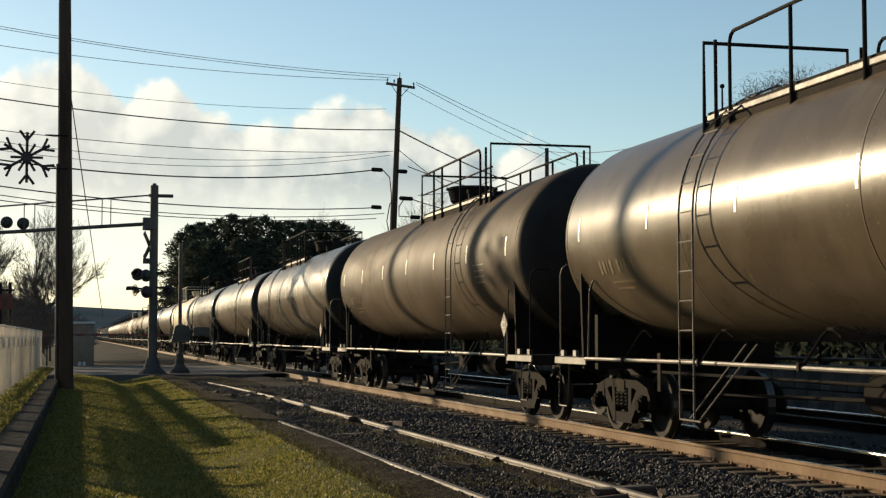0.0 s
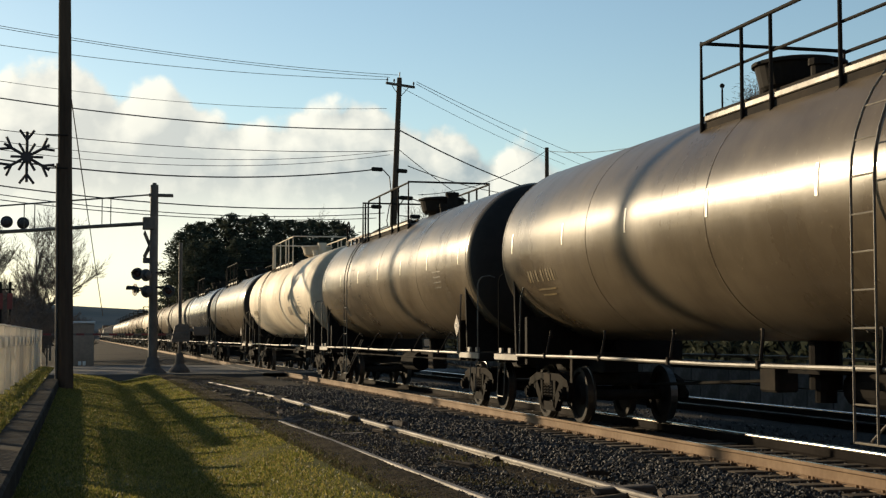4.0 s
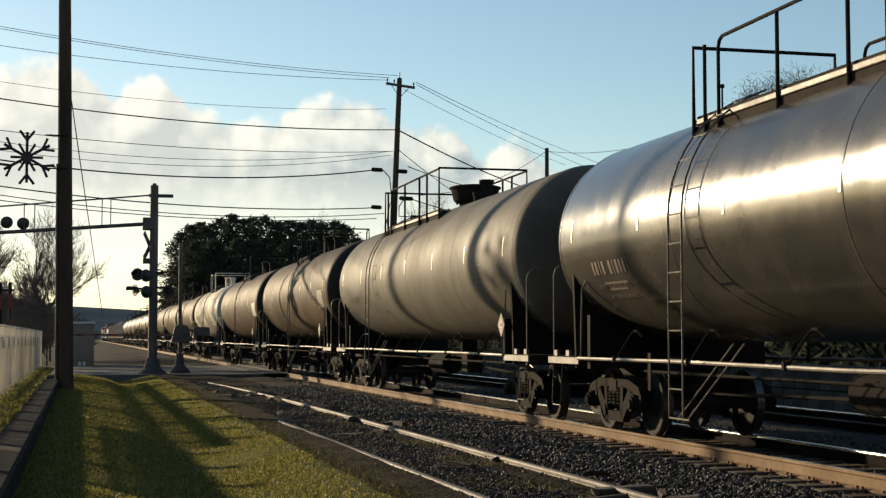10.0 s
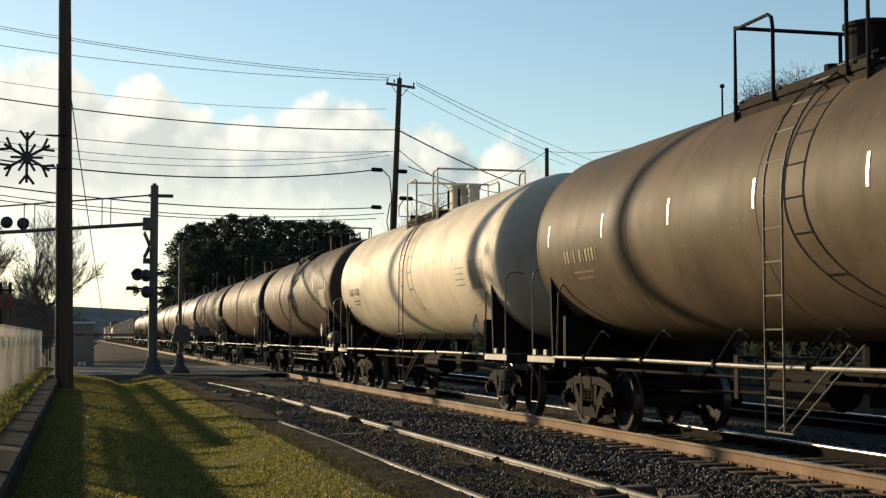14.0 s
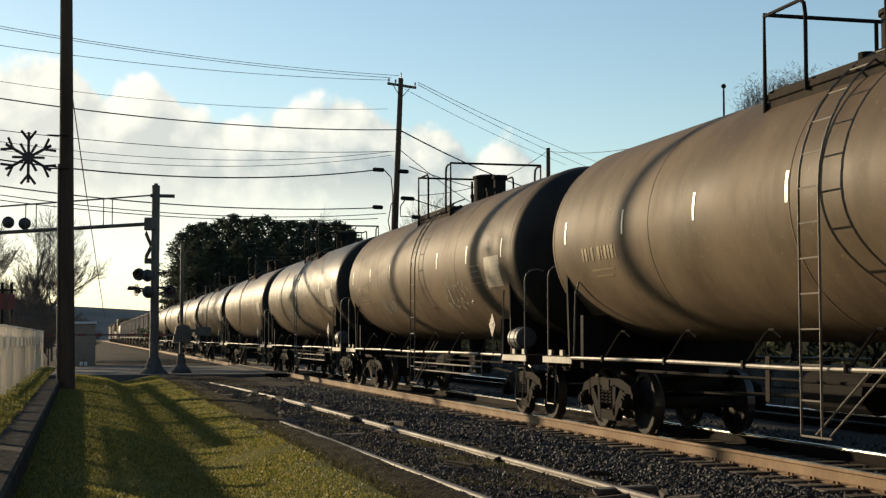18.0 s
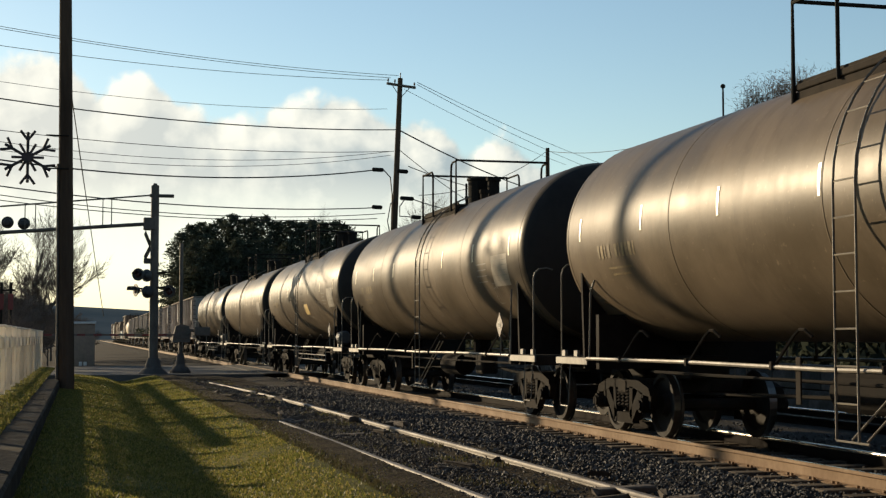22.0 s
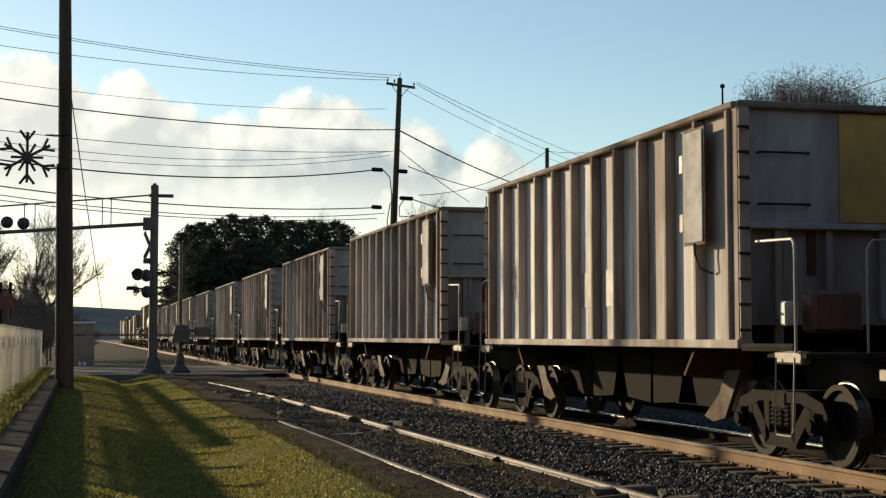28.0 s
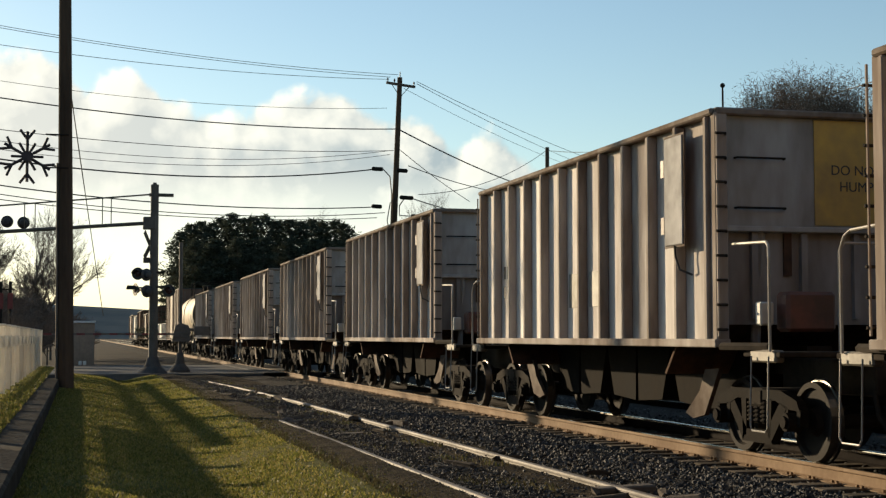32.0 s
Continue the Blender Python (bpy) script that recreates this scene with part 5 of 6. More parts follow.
def track(name, label, x, y0, y1, side, head, ties, z=0.0):
    t = thing(name, label, "railway track", "", "structure", pose(x, 0, z))
    for s in (-1, 1):
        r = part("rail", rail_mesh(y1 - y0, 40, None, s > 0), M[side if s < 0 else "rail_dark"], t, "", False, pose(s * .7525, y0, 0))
        r.data.materials.append(M[head])
    if ties:
        first = None
        random.seed(4)
        for k in range(ties[2]):
            m = pose(random.uniform(-.05, .05), ties[0] + k * .52, -.255 + random.uniform(-.008, .008), 0, 0, random.uniform(-1.5, 1.5))
            if first is None:
                first = part("tie", box(B(), (0, 0, 0), (2.6, .23, .17), bevel=.012), M["tie"], t, "", False, m)
            else:
                share("tie", first, t, m)
        first = None
        for k in range(ties[2] if name == "main_track" else 0):
            for s in (-1,):
                m = pose(s * .7525, ties[0] + k * .52, -.176)
                if first is None:
                    bm = box(B(), (0, 0, 0), (.34, .19, .02))
                    for a in (-.10, .10):
                        for b in (-.05, .05):
                            box(bm, (a, b, .02), (.03, .03, .035))
                    first = part("tie_plate", bm, M["rail"], t, "", False, m)
                else:
                    share("tie_plate", first, t, m)
    return t


track("main_track", "main railway track with rust-brown rails on timber ties", TRACK, -60, 640, "rail", "rail_top", (6.0, .52, 120))
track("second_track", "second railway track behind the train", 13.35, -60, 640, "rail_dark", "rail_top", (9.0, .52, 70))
siding = thing("siding_track", "old half-buried siding with dull rails", "railway track", "", "structure", pose(5.29, 0, -.036, 0, 0, .97))
for x, a, b, sunk in ((.04, 2.0, 47.5, 0), (-1.45, 2.0, 25.5, -.006)):
    r = part("rail", rail_mesh(b - a, 3, lambda l: -.0015 * max(0, l - 28) ** 2), M["rail_old"], siding, "", False, pose(x, a, sunk))
    r.data.materials.append(M["rail_old"])
random.seed(9)
first = None
for k in range(64):
    m = pose(-.77 + random.uniform(-.1, .1), 5 + k * .56, -.215 + random.uniform(-.03, .0), 0, 0, random.uniform(-3, 3))
    if first is None:
        first = part("tie", box(B(), (0, 0, 0), (2.4, .22, .16), bevel=.015), M["tie"], siding, "", False, m)
    else:
        share("tie", first, siding, m)


# broken timber left between the siding rails
random.seed(31)
for k in range(34):
    far = k < 20
    x, y = (random.uniform(3.5, 5.3), random.uniform(24, 40)) if far else (random.uniform(3.9, 5.6), random.uniform(12, 26))
    l = random.uniform(.18, .75)
    bm = box(B(), (0, 0, 0), (l, random.uniform(.05, .14), random.uniform(.03, .09)), bevel=.012)
    for v in bm.verts:
        v.co += Vector((random.gauss(0, .02), random.gauss(0, .01), random.gauss(0, .008)))
    tagged(part("timber_scrap", bm, M["tie"] if k % 3 else M["pole_grey"], at=pose(x, y, -.075, random.uniform(-12, 12), random.uniform(-10, 10), random.uniform(0, 180))),
           "splintered piece of old timber lying on the soil", "timber scrap", "timber scraps by the siding")


def stones(name, n, area, size, seed, label, zf):
    """Loose stones, joined: squashed, turned lumps of eight facets or so."""
    rng = np.random.default_rng(seed)
    base = np.array([(1, 0, 0), (-1, 0, 0), (0, 1, 0), (0, -1, 0), (0, 0, 1), (0, 0, -1), (.6, .6, .5), (-.6, .6, -.4)], float)
    tri = np.array([(0, 6, 4), (6, 2, 4), (2, 1, 4), (1, 3, 4), (3, 0, 4), (6, 0, 5), (2, 6, 5), (7, 2, 5), (1, 2, 7), (1, 7, 5), (3, 1, 5), (0, 3, 5)])
    x = rng.uniform(area[0], area[1], n)
    y = area[2] + (area[3] - area[2]) * rng.random(n) ** 1.5
    s = rng.uniform(.55, 1.0, n) * size * (1 + .3 * (y - area[2]) / (area[3] - area[2]))
    ang = rng.uniform(0, 6.28, (n, 2))
    v = base[None] * rng.uniform(.6, 1.15, (n, 8, 1)) * s[:, None, None] * np.array((1, .85, .7))
    c, d = np.cos(ang[:, :1]), np.sin(ang[:, :1])
    vx, vy, vz = v[..., 0] * c - v[..., 1] * d, v[..., 0] * d + v[..., 1] * c, v[..., 2]
    c, d = np.cos(ang[:, 1:]), np.sin(ang[:, 1:])
    vx, vz = vx * c - vz * d, vx * d + vz * c
    v = np.stack((vx + x[:, None], vy + y[:, None], vz + zf(x, rng)[:, None]), -1).reshape(-1, 3)
    f = (tri[None] + (np.arange(n) * 8)[:, None, None]).reshape(-1, 3)
    me = bpy.data.meshes.new(name)
    me.from_pydata(v.tolist(), [], f.tolist())
    me.materials.append(M["stone"])
    return tagged(new(name, me), label, "ballast", "", "stuff")


stones("ballast_stone", 26000, (5.9, 8.0, 8, 46), .042, 1, "loose dark angular ballast stones", lambda x, r: -.15 - .10 * np.clip(6.3 - x, 0, 1) - .055 * np.clip((x - 7.25) * 5, 0, 1) + r.uniform(-.02, .012, len(x)))
stones("ballast_stone", 7000, (8.1, 9.5, 8, 40), .042, 2, "loose dark ballast stones between the rails", lambda x, r: -.205 + r.uniform(-.02, .02, len(x)))
stones("ballast_stone", 6000, (9.6, 16.0, 10, 50), .045, 3, "loose ballast stones between the tracks", lambda x, r: -.17 + r.uniform(-.02, .01, len(x)))
stones("loose_gravel", 18000, (2.7, 4.3, 9, 50), .020, 5, "scattered gravel on the soil by the siding", lambda x, r: -.065 - .08 * np.clip((3.1 - x) * 2.5, 0, 1) + r.uniform(-.01, .01, len(x)))
stones("loose_gravel", 9000, (3.0, 4.6, 9, 48), .034, 8, "dark rubble trodden into the soil", lambda x, r: -.085 + r.uniform(-.025, .008, len(x)))
stones("ballast_stone", 11000, (3.7, 6.0, 9, 46), .038, 6, "dark stones lying between the siding rails", lambda x, r: -.115 - .03 * np.clip(x - 5.2, 0, 1) + r.uniform(-.02, .012, len(x)))


def grass(name, n, area, height, seed, label, keep):
    rng = np.random.default_rng(seed)
    x = rng.uniform(area[0], area[1], n)
    y = area[2] + (area[3] - area[2]) * rng.random(n) ** 1.6
    ok = keep(x, y, rng)
    x, y = x[ok], y[ok]
    n = len(x)
    h = height * rng.uniform(.5, 1.2, n)
    w = rng.uniform(.006, .012, n) * (1 + y / 25)
    a = rng.uniform(0, 6.28, n)
    lx, ly = rng.normal(0, .4, n) * h, rng.normal(0, .4, n) * h
    z = np.interp(x, [a for a, _ in SWALE], [b for _, b in SWALE]) - .01 if area[4] is None else np.full(n, area[4])
    v = np.stack([np.stack((x - w * np.cos(a), y - w * np.sin(a), z), -1), np.stack((x + w * np.cos(a), y + w * np.sin(a), z), -1), np.stack((x + lx, y + ly, z + h), -1)], 1).reshape(-1, 3)
    me = bpy.data.meshes.new(name)
    me.from_pydata(v.tolist(), [], np.arange(3 * n).reshape(-1, 3).tolist())
    me.materials.append(M["dry_weed" if name == "weed" else "blade"])
    return tagged(new(name, me), label, "grass", "", "stuff")


grass("grass", 170000, (-.58, 3.1, 9, 56, None), .038, 11, "short green lawn grass with yellow tips", lambda x, y, r: x < 2.72 + .12 * np.sin(y * .7) + .12 * np.sin(y * 2.1 + 1) + r.normal(0, .15, len(x)))
grass("grass", 30000, (-1.9, -.90, 10, 54, .29), .06, 12, "shaded grass on the raised verge", lambda x, y, r: x < 5)
grass("weed", 16000, (2.75, 3.55, 9, 50, -.07), .035, 14, "dry grass thinning out into the soil", lambda x, y, r: r.random(len(x)) < np.clip(1.1 - (x - 2.75) * 1.3, .1, 1))
grass("weed", 14000, (2.7, 4.9, 9, 50, -.09), .05, 13, "sparse dry weeds along the siding", lambda x, y, r: np.sin(x * 5 + y * 1.7) + np.sin(y * 2.3) > .7)


# ---- poles, wires and crossing gear ----
def utility_pole(x, y, h, r, lean=(0, 0), arms=(), name="utility_pole", label="dark timber utility pole", paint="pole"):
    p = thing(name, label, "utility pole", "utility poles", "", pose(x, y, -.2, lean[0], lean[1]))
    part("shaft", rod(B(), (0, 0, 0), (0, 0, h), r, 14, r * .68), M[paint], p)
    for z, half, turn in arms:
        m = pose(0, 0, z, 0, 0, turn)
        arm = part("crossarm", box(B(), (0, -.12, 0), (2 * half, .10, .13), bevel=.01), M["pole_grey"], p, "", False, m)
        for k in (-.92, -.45, .92):
            bm = rod(B(), (half * k, -.12, .06), (half * k, -.12, .18), .025, 8)
            rod(bm, (half * k, -.12, .14), (half * k, -.12, .27), .055, 10, .035)
            part("insulator", bm, M["insulator"], arm)
        for s in (-1, 1):
            part("arm_brace", rod(B(), (s * half * .6, -.1, -.05), (0, -.1, -.65), .02, 6), M["pole_grey"], arm)
    return p


def wire(a, b, sag, r=.016, name="overhead_wire", label="black overhead wire strung between poles"):
    a, b = Vector(a), Vector(b)
    pts = []
    for i in range(25):
        f = i / 24
        p = a.lerp(b, f)
        p.z -= sag * 4 * f * (1 - f)
        pts.append(p)
    return tagged(part(name, pipe(B(), pts, r, 5), M["cable"]), label, "wire", "overhead wires")


def spot(x, y, d):
    """A place by its bearing from the camera (1568 x 882 units across the view) and its level depth in metres."""
    f = 784 / math.tan(radians(17))
    way = pose(0, 0, 0, PITCH, 0, YAW).to_3x3() @ Vector(((x - 784) / f, (441 - y) / f, -1))
    ahead = Vector((math.sin(radians(-YAW)), math.cos(radians(-YAW)), 0))
    return Vector(EYE) + way * (d / way.dot(ahead))


near_pole = utility_pole(-.37, 40.4, 13.5, .225, (0, -.9), label="tall dark timber pole standing on the lawn")
part("conduit", rod(B(), (-.24, -.08, .2), (-.20, -.08, 6.3), .035, 8), M["alu"], near_pole, "grey conduit up the pole")
far_pole = utility_pole(15.43, 73.46, 15.15, .19, (0, 2.2), ((14.75, .88, 20),), label="distant utility pole with a crossarm and cable closures")
part("pole_pin", rod(B(), (0, 0, 15.1), (0, 0, 15.45), .03, 6), M["insulator"], far_pole)
for dx, z, half in ((-1.02, 10.25, .30), (.30, 10.25, .28), (-.98, 8.30, .27), (.58, 8.85, .36), (1.10, 7.90, .26)):
    bm = lathe(B(), [(-half, 0), (-half, .07), (-half + .06, .11), (half - .06, .11), (half, .07), (half, 0)], pose(dx, -.12, z), 10)
    part("cable_closure", bm, M["black_iron"], far_pole, "black cable splice closure")
for pts in ([(-.7, -.1, 10.25), (-.35, -.14, 9.9), (-.22, -.15, 9.0), (-.2, -.15, 7.0)], [(.1, -.2, 8.9), (-.3, -.22, 8.5), (-.42, -.22, 7.6), (-.25, -.2, 6.9)], [(.5, -.1, 8.85), (.2, -.2, 8.4), (.22, -.2, 7.9), (.8, -.1, 7.9)]):
    part("drop_cable", pipe(B(), pts, .03, 6), M["cable"], far_pole)
utility_pole(31.9, 97.3, 15.0, .2, label="far-off bare utility pole beyond the tracks")
utility_pole(-6.0, 57.7, 14.2, .2, (0, 0), ((13.4, 1.1, 20),))
utility_pole(-3.0, 37.0, 9.5, .19)


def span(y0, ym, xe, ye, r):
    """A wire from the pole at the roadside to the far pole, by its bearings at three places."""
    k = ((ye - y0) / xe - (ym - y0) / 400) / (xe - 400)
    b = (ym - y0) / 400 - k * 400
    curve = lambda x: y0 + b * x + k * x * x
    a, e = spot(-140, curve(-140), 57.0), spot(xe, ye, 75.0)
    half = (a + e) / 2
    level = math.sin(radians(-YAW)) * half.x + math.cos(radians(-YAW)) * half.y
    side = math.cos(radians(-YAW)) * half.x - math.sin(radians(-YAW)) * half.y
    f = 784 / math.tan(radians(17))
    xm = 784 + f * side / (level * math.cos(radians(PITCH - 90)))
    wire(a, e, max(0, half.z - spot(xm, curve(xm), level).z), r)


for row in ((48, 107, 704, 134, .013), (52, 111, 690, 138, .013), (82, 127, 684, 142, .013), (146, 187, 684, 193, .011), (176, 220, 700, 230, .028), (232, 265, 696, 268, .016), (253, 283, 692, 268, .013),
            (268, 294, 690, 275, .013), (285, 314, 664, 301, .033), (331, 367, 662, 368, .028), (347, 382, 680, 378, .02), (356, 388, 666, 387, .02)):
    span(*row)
for xa, ya, xb, yb, d2, sag, r in ((737, 146, 1060, 289, 112, .2, .015), (737, 150, 1040, 297, 112, .2, .015), (714, 158, 1000, 292, 106, .2, .012), (704, 230, 940, 336, 102, .2, .038),
                                   (722, 295, 930, 347, 102, .3, .025), (706, 266, 830, 358, 90, .1, .02), (717, 349, 900, 393, 110, .2, .03), (968, 268, 1180, 248, 90, .4, .02), (966, 268, 740, 346, 78, .7, .02),
                                   (1300, 205, 1700, 90, 60, .4, .03)):
    wire(spot(xa, ya, 75.0 if xa < 950 else 102.0), spot(xb, yb, d2), sag, r)
# guy wires by the near pole
wire(spot(124, 160, 39.5), spot(182, 560, 62), .05, .016, "guy_wire", "thin slanting guy wire from the pole")
wire(spot(126, 175, 39.5), spot(150, 345, 52), .05, .009, "guy_wire", "thin slanting guy wire from the pole")

# snowflake hung from the near pole
flake = thing("snowflake_ornament", "dark tinsel snowflake ornament hung on the pole", "ornament", "", "", pose(-1.44, 40.2, 0))
cz, cx0 = 1.42 + (597 - 282) * 39.2 / 2565, -.02
for k in range(6):
    a = radians(30 + 60 * k)
    bm = B()
    u, w = Vector((math.cos(a), 0, math.sin(a))), Vector((-math.sin(a), 0, math.cos(a)))
    o = Vector((cx0, 0, cz))
    pipe(bm, [o, o + u * .68], .04, 8)
    pipe(bm, [o + u * .46, o + u * .72 + w * .19], .036, 8)
    pipe(bm, [o + u * .46, o + u * .72 - w * .19], .036, 8)
    part("arm", bm, M["tinsel"], flake)
    b = a + radians(30)
    bm = pipe(B(), [o, o + Vector((math.cos(b), 0, math.sin(b))) * .42], .036, 8)
    part("short_arm", bm, M["tinsel"], flake)
bm = B()
rod(bm, (cx0, -.05, cz), (cx0, .05, cz), .15, 12)
part("hub", bm, M["tinsel"], flake)
bm = B()
for z in (cz + .62, cz - .28):
    pipe(bm, [(1.05, 0, z), (.45, 0, z)], .02, 6)
part("bracket", bm, M["black_iron"], flake)

# crossing mast with its cantilever over the road
mast = thing("crossing_signal_mast", "grey cantilever crossing signal mast with unlit flashers and a crossbuck", "crossing signal", "", "", pose(2.81, 59.1, -.15))
part("mast_pole", rod(B(), (0, 0, .3), (0, 0, 7.66), .185, 16, .158), M["alu"], mast)
bm = rod(B(), (0, 0, 7.66), (0, 0, 7.74), .08, 10)
part("mast_cap", bm, M["alu"], mast)
bm = B()
lathe(bm, [(0, 0), (0, .62), (.12, .60), (.35, .34), (.75, .22), (.75, 0)], pose(0, 0, 0, 0, -90, 0), 16)
part("mast_base", bm, M["depot_wall"], mast, "flared concrete base")
bm = B()
pipe(bm, [(.1, 0, 7.27), (-.15, 0, 7.26), (-8, 0, 6.48)], .032, 8)
part("upper_stay", bm, M["alu"], mast)
bm = B()
pipe(bm, [(-.05, 0, 6.12), (-8, 0, 5.49)], .075, 8)
box(bm, (-.2, 0, 6.1), (.5, .4, .5), bevel=.03)
part("lower_boom", bm, M["alu"], mast)
for x in (-1.70, -2.04, -4.62, -5.02, -6.08):
    part("boom_strut", rod(B(), (x, 0, 6.12 + x * .079), (x, 0, 7.275 + x * .0995), .022, 6), M["alu"], mast)
bm = B()
rod(bm, (-.22, -.05, 7.24), (.74, -.05, 7.24), .07, 10)
part("bell_arm", bm, M["alu"], mast)
u = Vector((math.cos(radians(62)), math.sin(radians(62)), 0))
for t in (-1, 1):
    d = (u * .72 + Vector((0, 0, .69 * t))).normalized()
    m = Matrix.Translation((-.14, .25, 5.22)) @ Matrix((d, d.cross(u.cross(Vector((0, 0, 1)))), u.cross(Vector((0, 0, 1))))).transposed().to_4x4()
    part("crossbuck_board", box(B(), (0, 0, 0), (1.5, .22, .02), m), M["alu"], mast, "crossbuck board seen from behind")
bm = box(B(), (-.26, .12, 4.62), (.32, .10, .22), bevel=.02)
part("track_count_sign", bm, M["alu"], mast)


def flasher(parent, c, turn, r=.27):
    """A flasher: backing disc, hood and a dark lens."""
    m = pose(c[0], c[1], c[2], 0, 0, turn)
    bm = lathe(B(), [(0, 0), (0, r), (.03, r), (.05, .16), (.16, .12), (.18, 0)], m, 20)
    disc = part("flasher_disc", bm, M["black_paint"], parent, "black flasher backing disc")
    bm = B()
    n = 9
    a = [bm.verts.new(m @ Vector((-.002, .16 * math.cos(t), .16 * math.sin(t)))) for t in [math.pi * k / (n - 1) for k in range(n)]]
    b = [bm.verts.new(m @ Vector((-.30, .16 * math.cos(t), .16 * math.sin(t)))) for t in [math.pi * k / (n - 1) for k in range(n)]]
    for k in range(n - 1):
        bm.faces.new((a[k], a[k + 1], b[k + 1], b[k]))
    bmesh.ops.solidify(bm, geom=bm.faces[:], thickness=.008)
    part("hood", bm, M["black_paint"], disc)
    bm = lathe(B(), [(-.04, 0), (-.03, .08), (0, .13)], m, 16)
    part("lens", bm, M["lens"], disc)


for x, y, turn in ((243, 486, 68), (258, 488, -60), (238, 514, 20), (259, 517, -62), (298, 516, 75)):
    p = spot(x, y, 57.6)
    flasher(mast, (p.x - 2.81, p.y - 59.1, p.z + .15), turn, .25)
for z in (3.55, 4.15):
    part("flasher_bar", rod(B(), (-.75, -.15, z - .05), (.55, -.1, z), .03, 6), M["black_iron"], mast)
for x, y in ((12, 394), (41, 396)):
    p = spot(x, y, 57.2)
    flasher(mast, (p.x - 2.81, p.y - 59.1, p.z + .15), -95, .24)

# gate: mechanism on its own post, arm lowered across the road
gate = thing("crossing_gate", "lowered crossing gate with a red and white striped arm", "crossing gate", "", "", pose(3.95, 60.2, -.15))
part("gate_post", rod(B(), (0, 0, .2), (0, 0, 5.42), .075, 12), M["alu"], gate)
bm = lathe(B(), [(0, 0), (0, .45), (.2, .42), (.45, .2), (.9, .14), (.9, 0)], pose(0, 0, 0, 0, -90, 0), 14)
part("gate_base", bm, M["depot_wall"], gate)
bm = prism(B(), [(-.36, 1.36), (.36, 1.36), (.40, 1.72), (.30, 2.02), (-.02, 2.12), (-.22, 2.00), (-.30, 1.66)], -.36, .02)
box(bm, (.02, -.17, 1.62), (.62, .44, .30), bevel=.05)
part("mechanism_case", bm, M["case_paint"], gate, "dark weathered gate mechanism case")
bm = box(B(), (.86, -.1, 1.80), (.66, .26, .36), bevel=.03)
rod(bm, (.3, -.1, 1.86), (.6, -.1, 1.82), .06, 8)
part("counterweight", bm, M["case_paint"], gate)
arm = part("gate_arm", box(B(), (-2.9, -.40, 1.66), (5.2, .03, .08)), M["placard"], gate)
for k in range(8):
    part("red_stripe", box(B(), (-.75 - k * .64, -.42, 1.66), (.32, .015, .082)), M["gate_red"], arm)

# signal bungalow beyond the road, and small clutter
hut = thing("signal_bungalow", "small grey metal railway signal cabinet", "signal cabinet", "", "", pose(-.15, 78.0, -.3))
part("cabinet", box(B(), (0, 0, 1.25), (1.7, 1.6, 2.3), bevel=.02), M["bungalow"], hut)
part("cabinet_roof", box(B(), (0, 0, 2.46), (1.80, 1.76, .12), bevel=.02), M["gate_white"], hut)
part("cabinet_door", box(B(), (-.3, -.82, 1.2), (.8, .03, 1.9), bevel=.01), M["bungalow"], hut)

for x in (141, 149):
    p = spot(x, 644, 74)
    ob = thing("marker_block", "small white marker block by the road", "marker", "road markers", "", pose(p.x, p.y, -.05))
    part("block", box(B(), (0, 0, .11), (.16, .16, .22), bevel=.02), M["gate_white"], ob)

# ---- fence along the raised verge ----
fence = thing("vinyl_fence", "white vinyl fence of upright boards on the raised verge", "fence", "", "structure")
FY0, FY1, FX = 17.4, 56.5, -1.46
STEP_Y, DROP = 27.6, .40          # nearer than this the fence is unseen, and lowered to place its shadow


def fence_drop(y):
    return DROP if y < STEP_Y else 0.0


first = None
for k in range(23):
    y = FY0 + (k - 5) * (FY1 - FY0) / 17 - (.75 if k < 5 else 0)
    m = pose(FX, y, .28 - fence_drop(y))
    if first is None:
        bm = box(B(), (0, 0, .66), (.13, .13, 1.36), bevel=.012)
        box(bm, (0, 0, 1.36), (.17, .17, .05), bevel=.02)
        first = part("post", bm, M["vinyl"], fence, "", False, m)
    else:
        share("post", first, fence, m)
# the gap in the unseen stretch lets a lit strip onto the lawn
for ya, yb in ((4.0, FY0 - .75), (FY0, STEP_Y), (STEP_Y, FY1)):
    dz = fence_drop(ya)
    part("top_band", box(B(), (FX + .012, (ya + yb) / 2, 1.31 - dz), (.018, yb - ya, .22), bevel=.004), M["vinyl"], fence)
    for z in (.50, .98):
        part("rail", box(B(), (FX - .05, (ya + yb) / 2, z - dz * .5), (.035, yb - ya, .06), bevel=.01), M["vinyl"], fence)
first = None
for k in range(346):
    y = 4.05 + k * .15
    if FY0 - .75 < y < FY0:
        continue
    m = pose(FX - .02, y, .92 + .02 * math.sin(k * 1.7) - fence_drop(y))
    if first is None:
        first = part("board", box(B(), (0, 0, 0), (.014, .070, 1.06), bevel=.004), M["vinyl"], fence, "", False, m)
    else:
        share("board", first, fence, m)


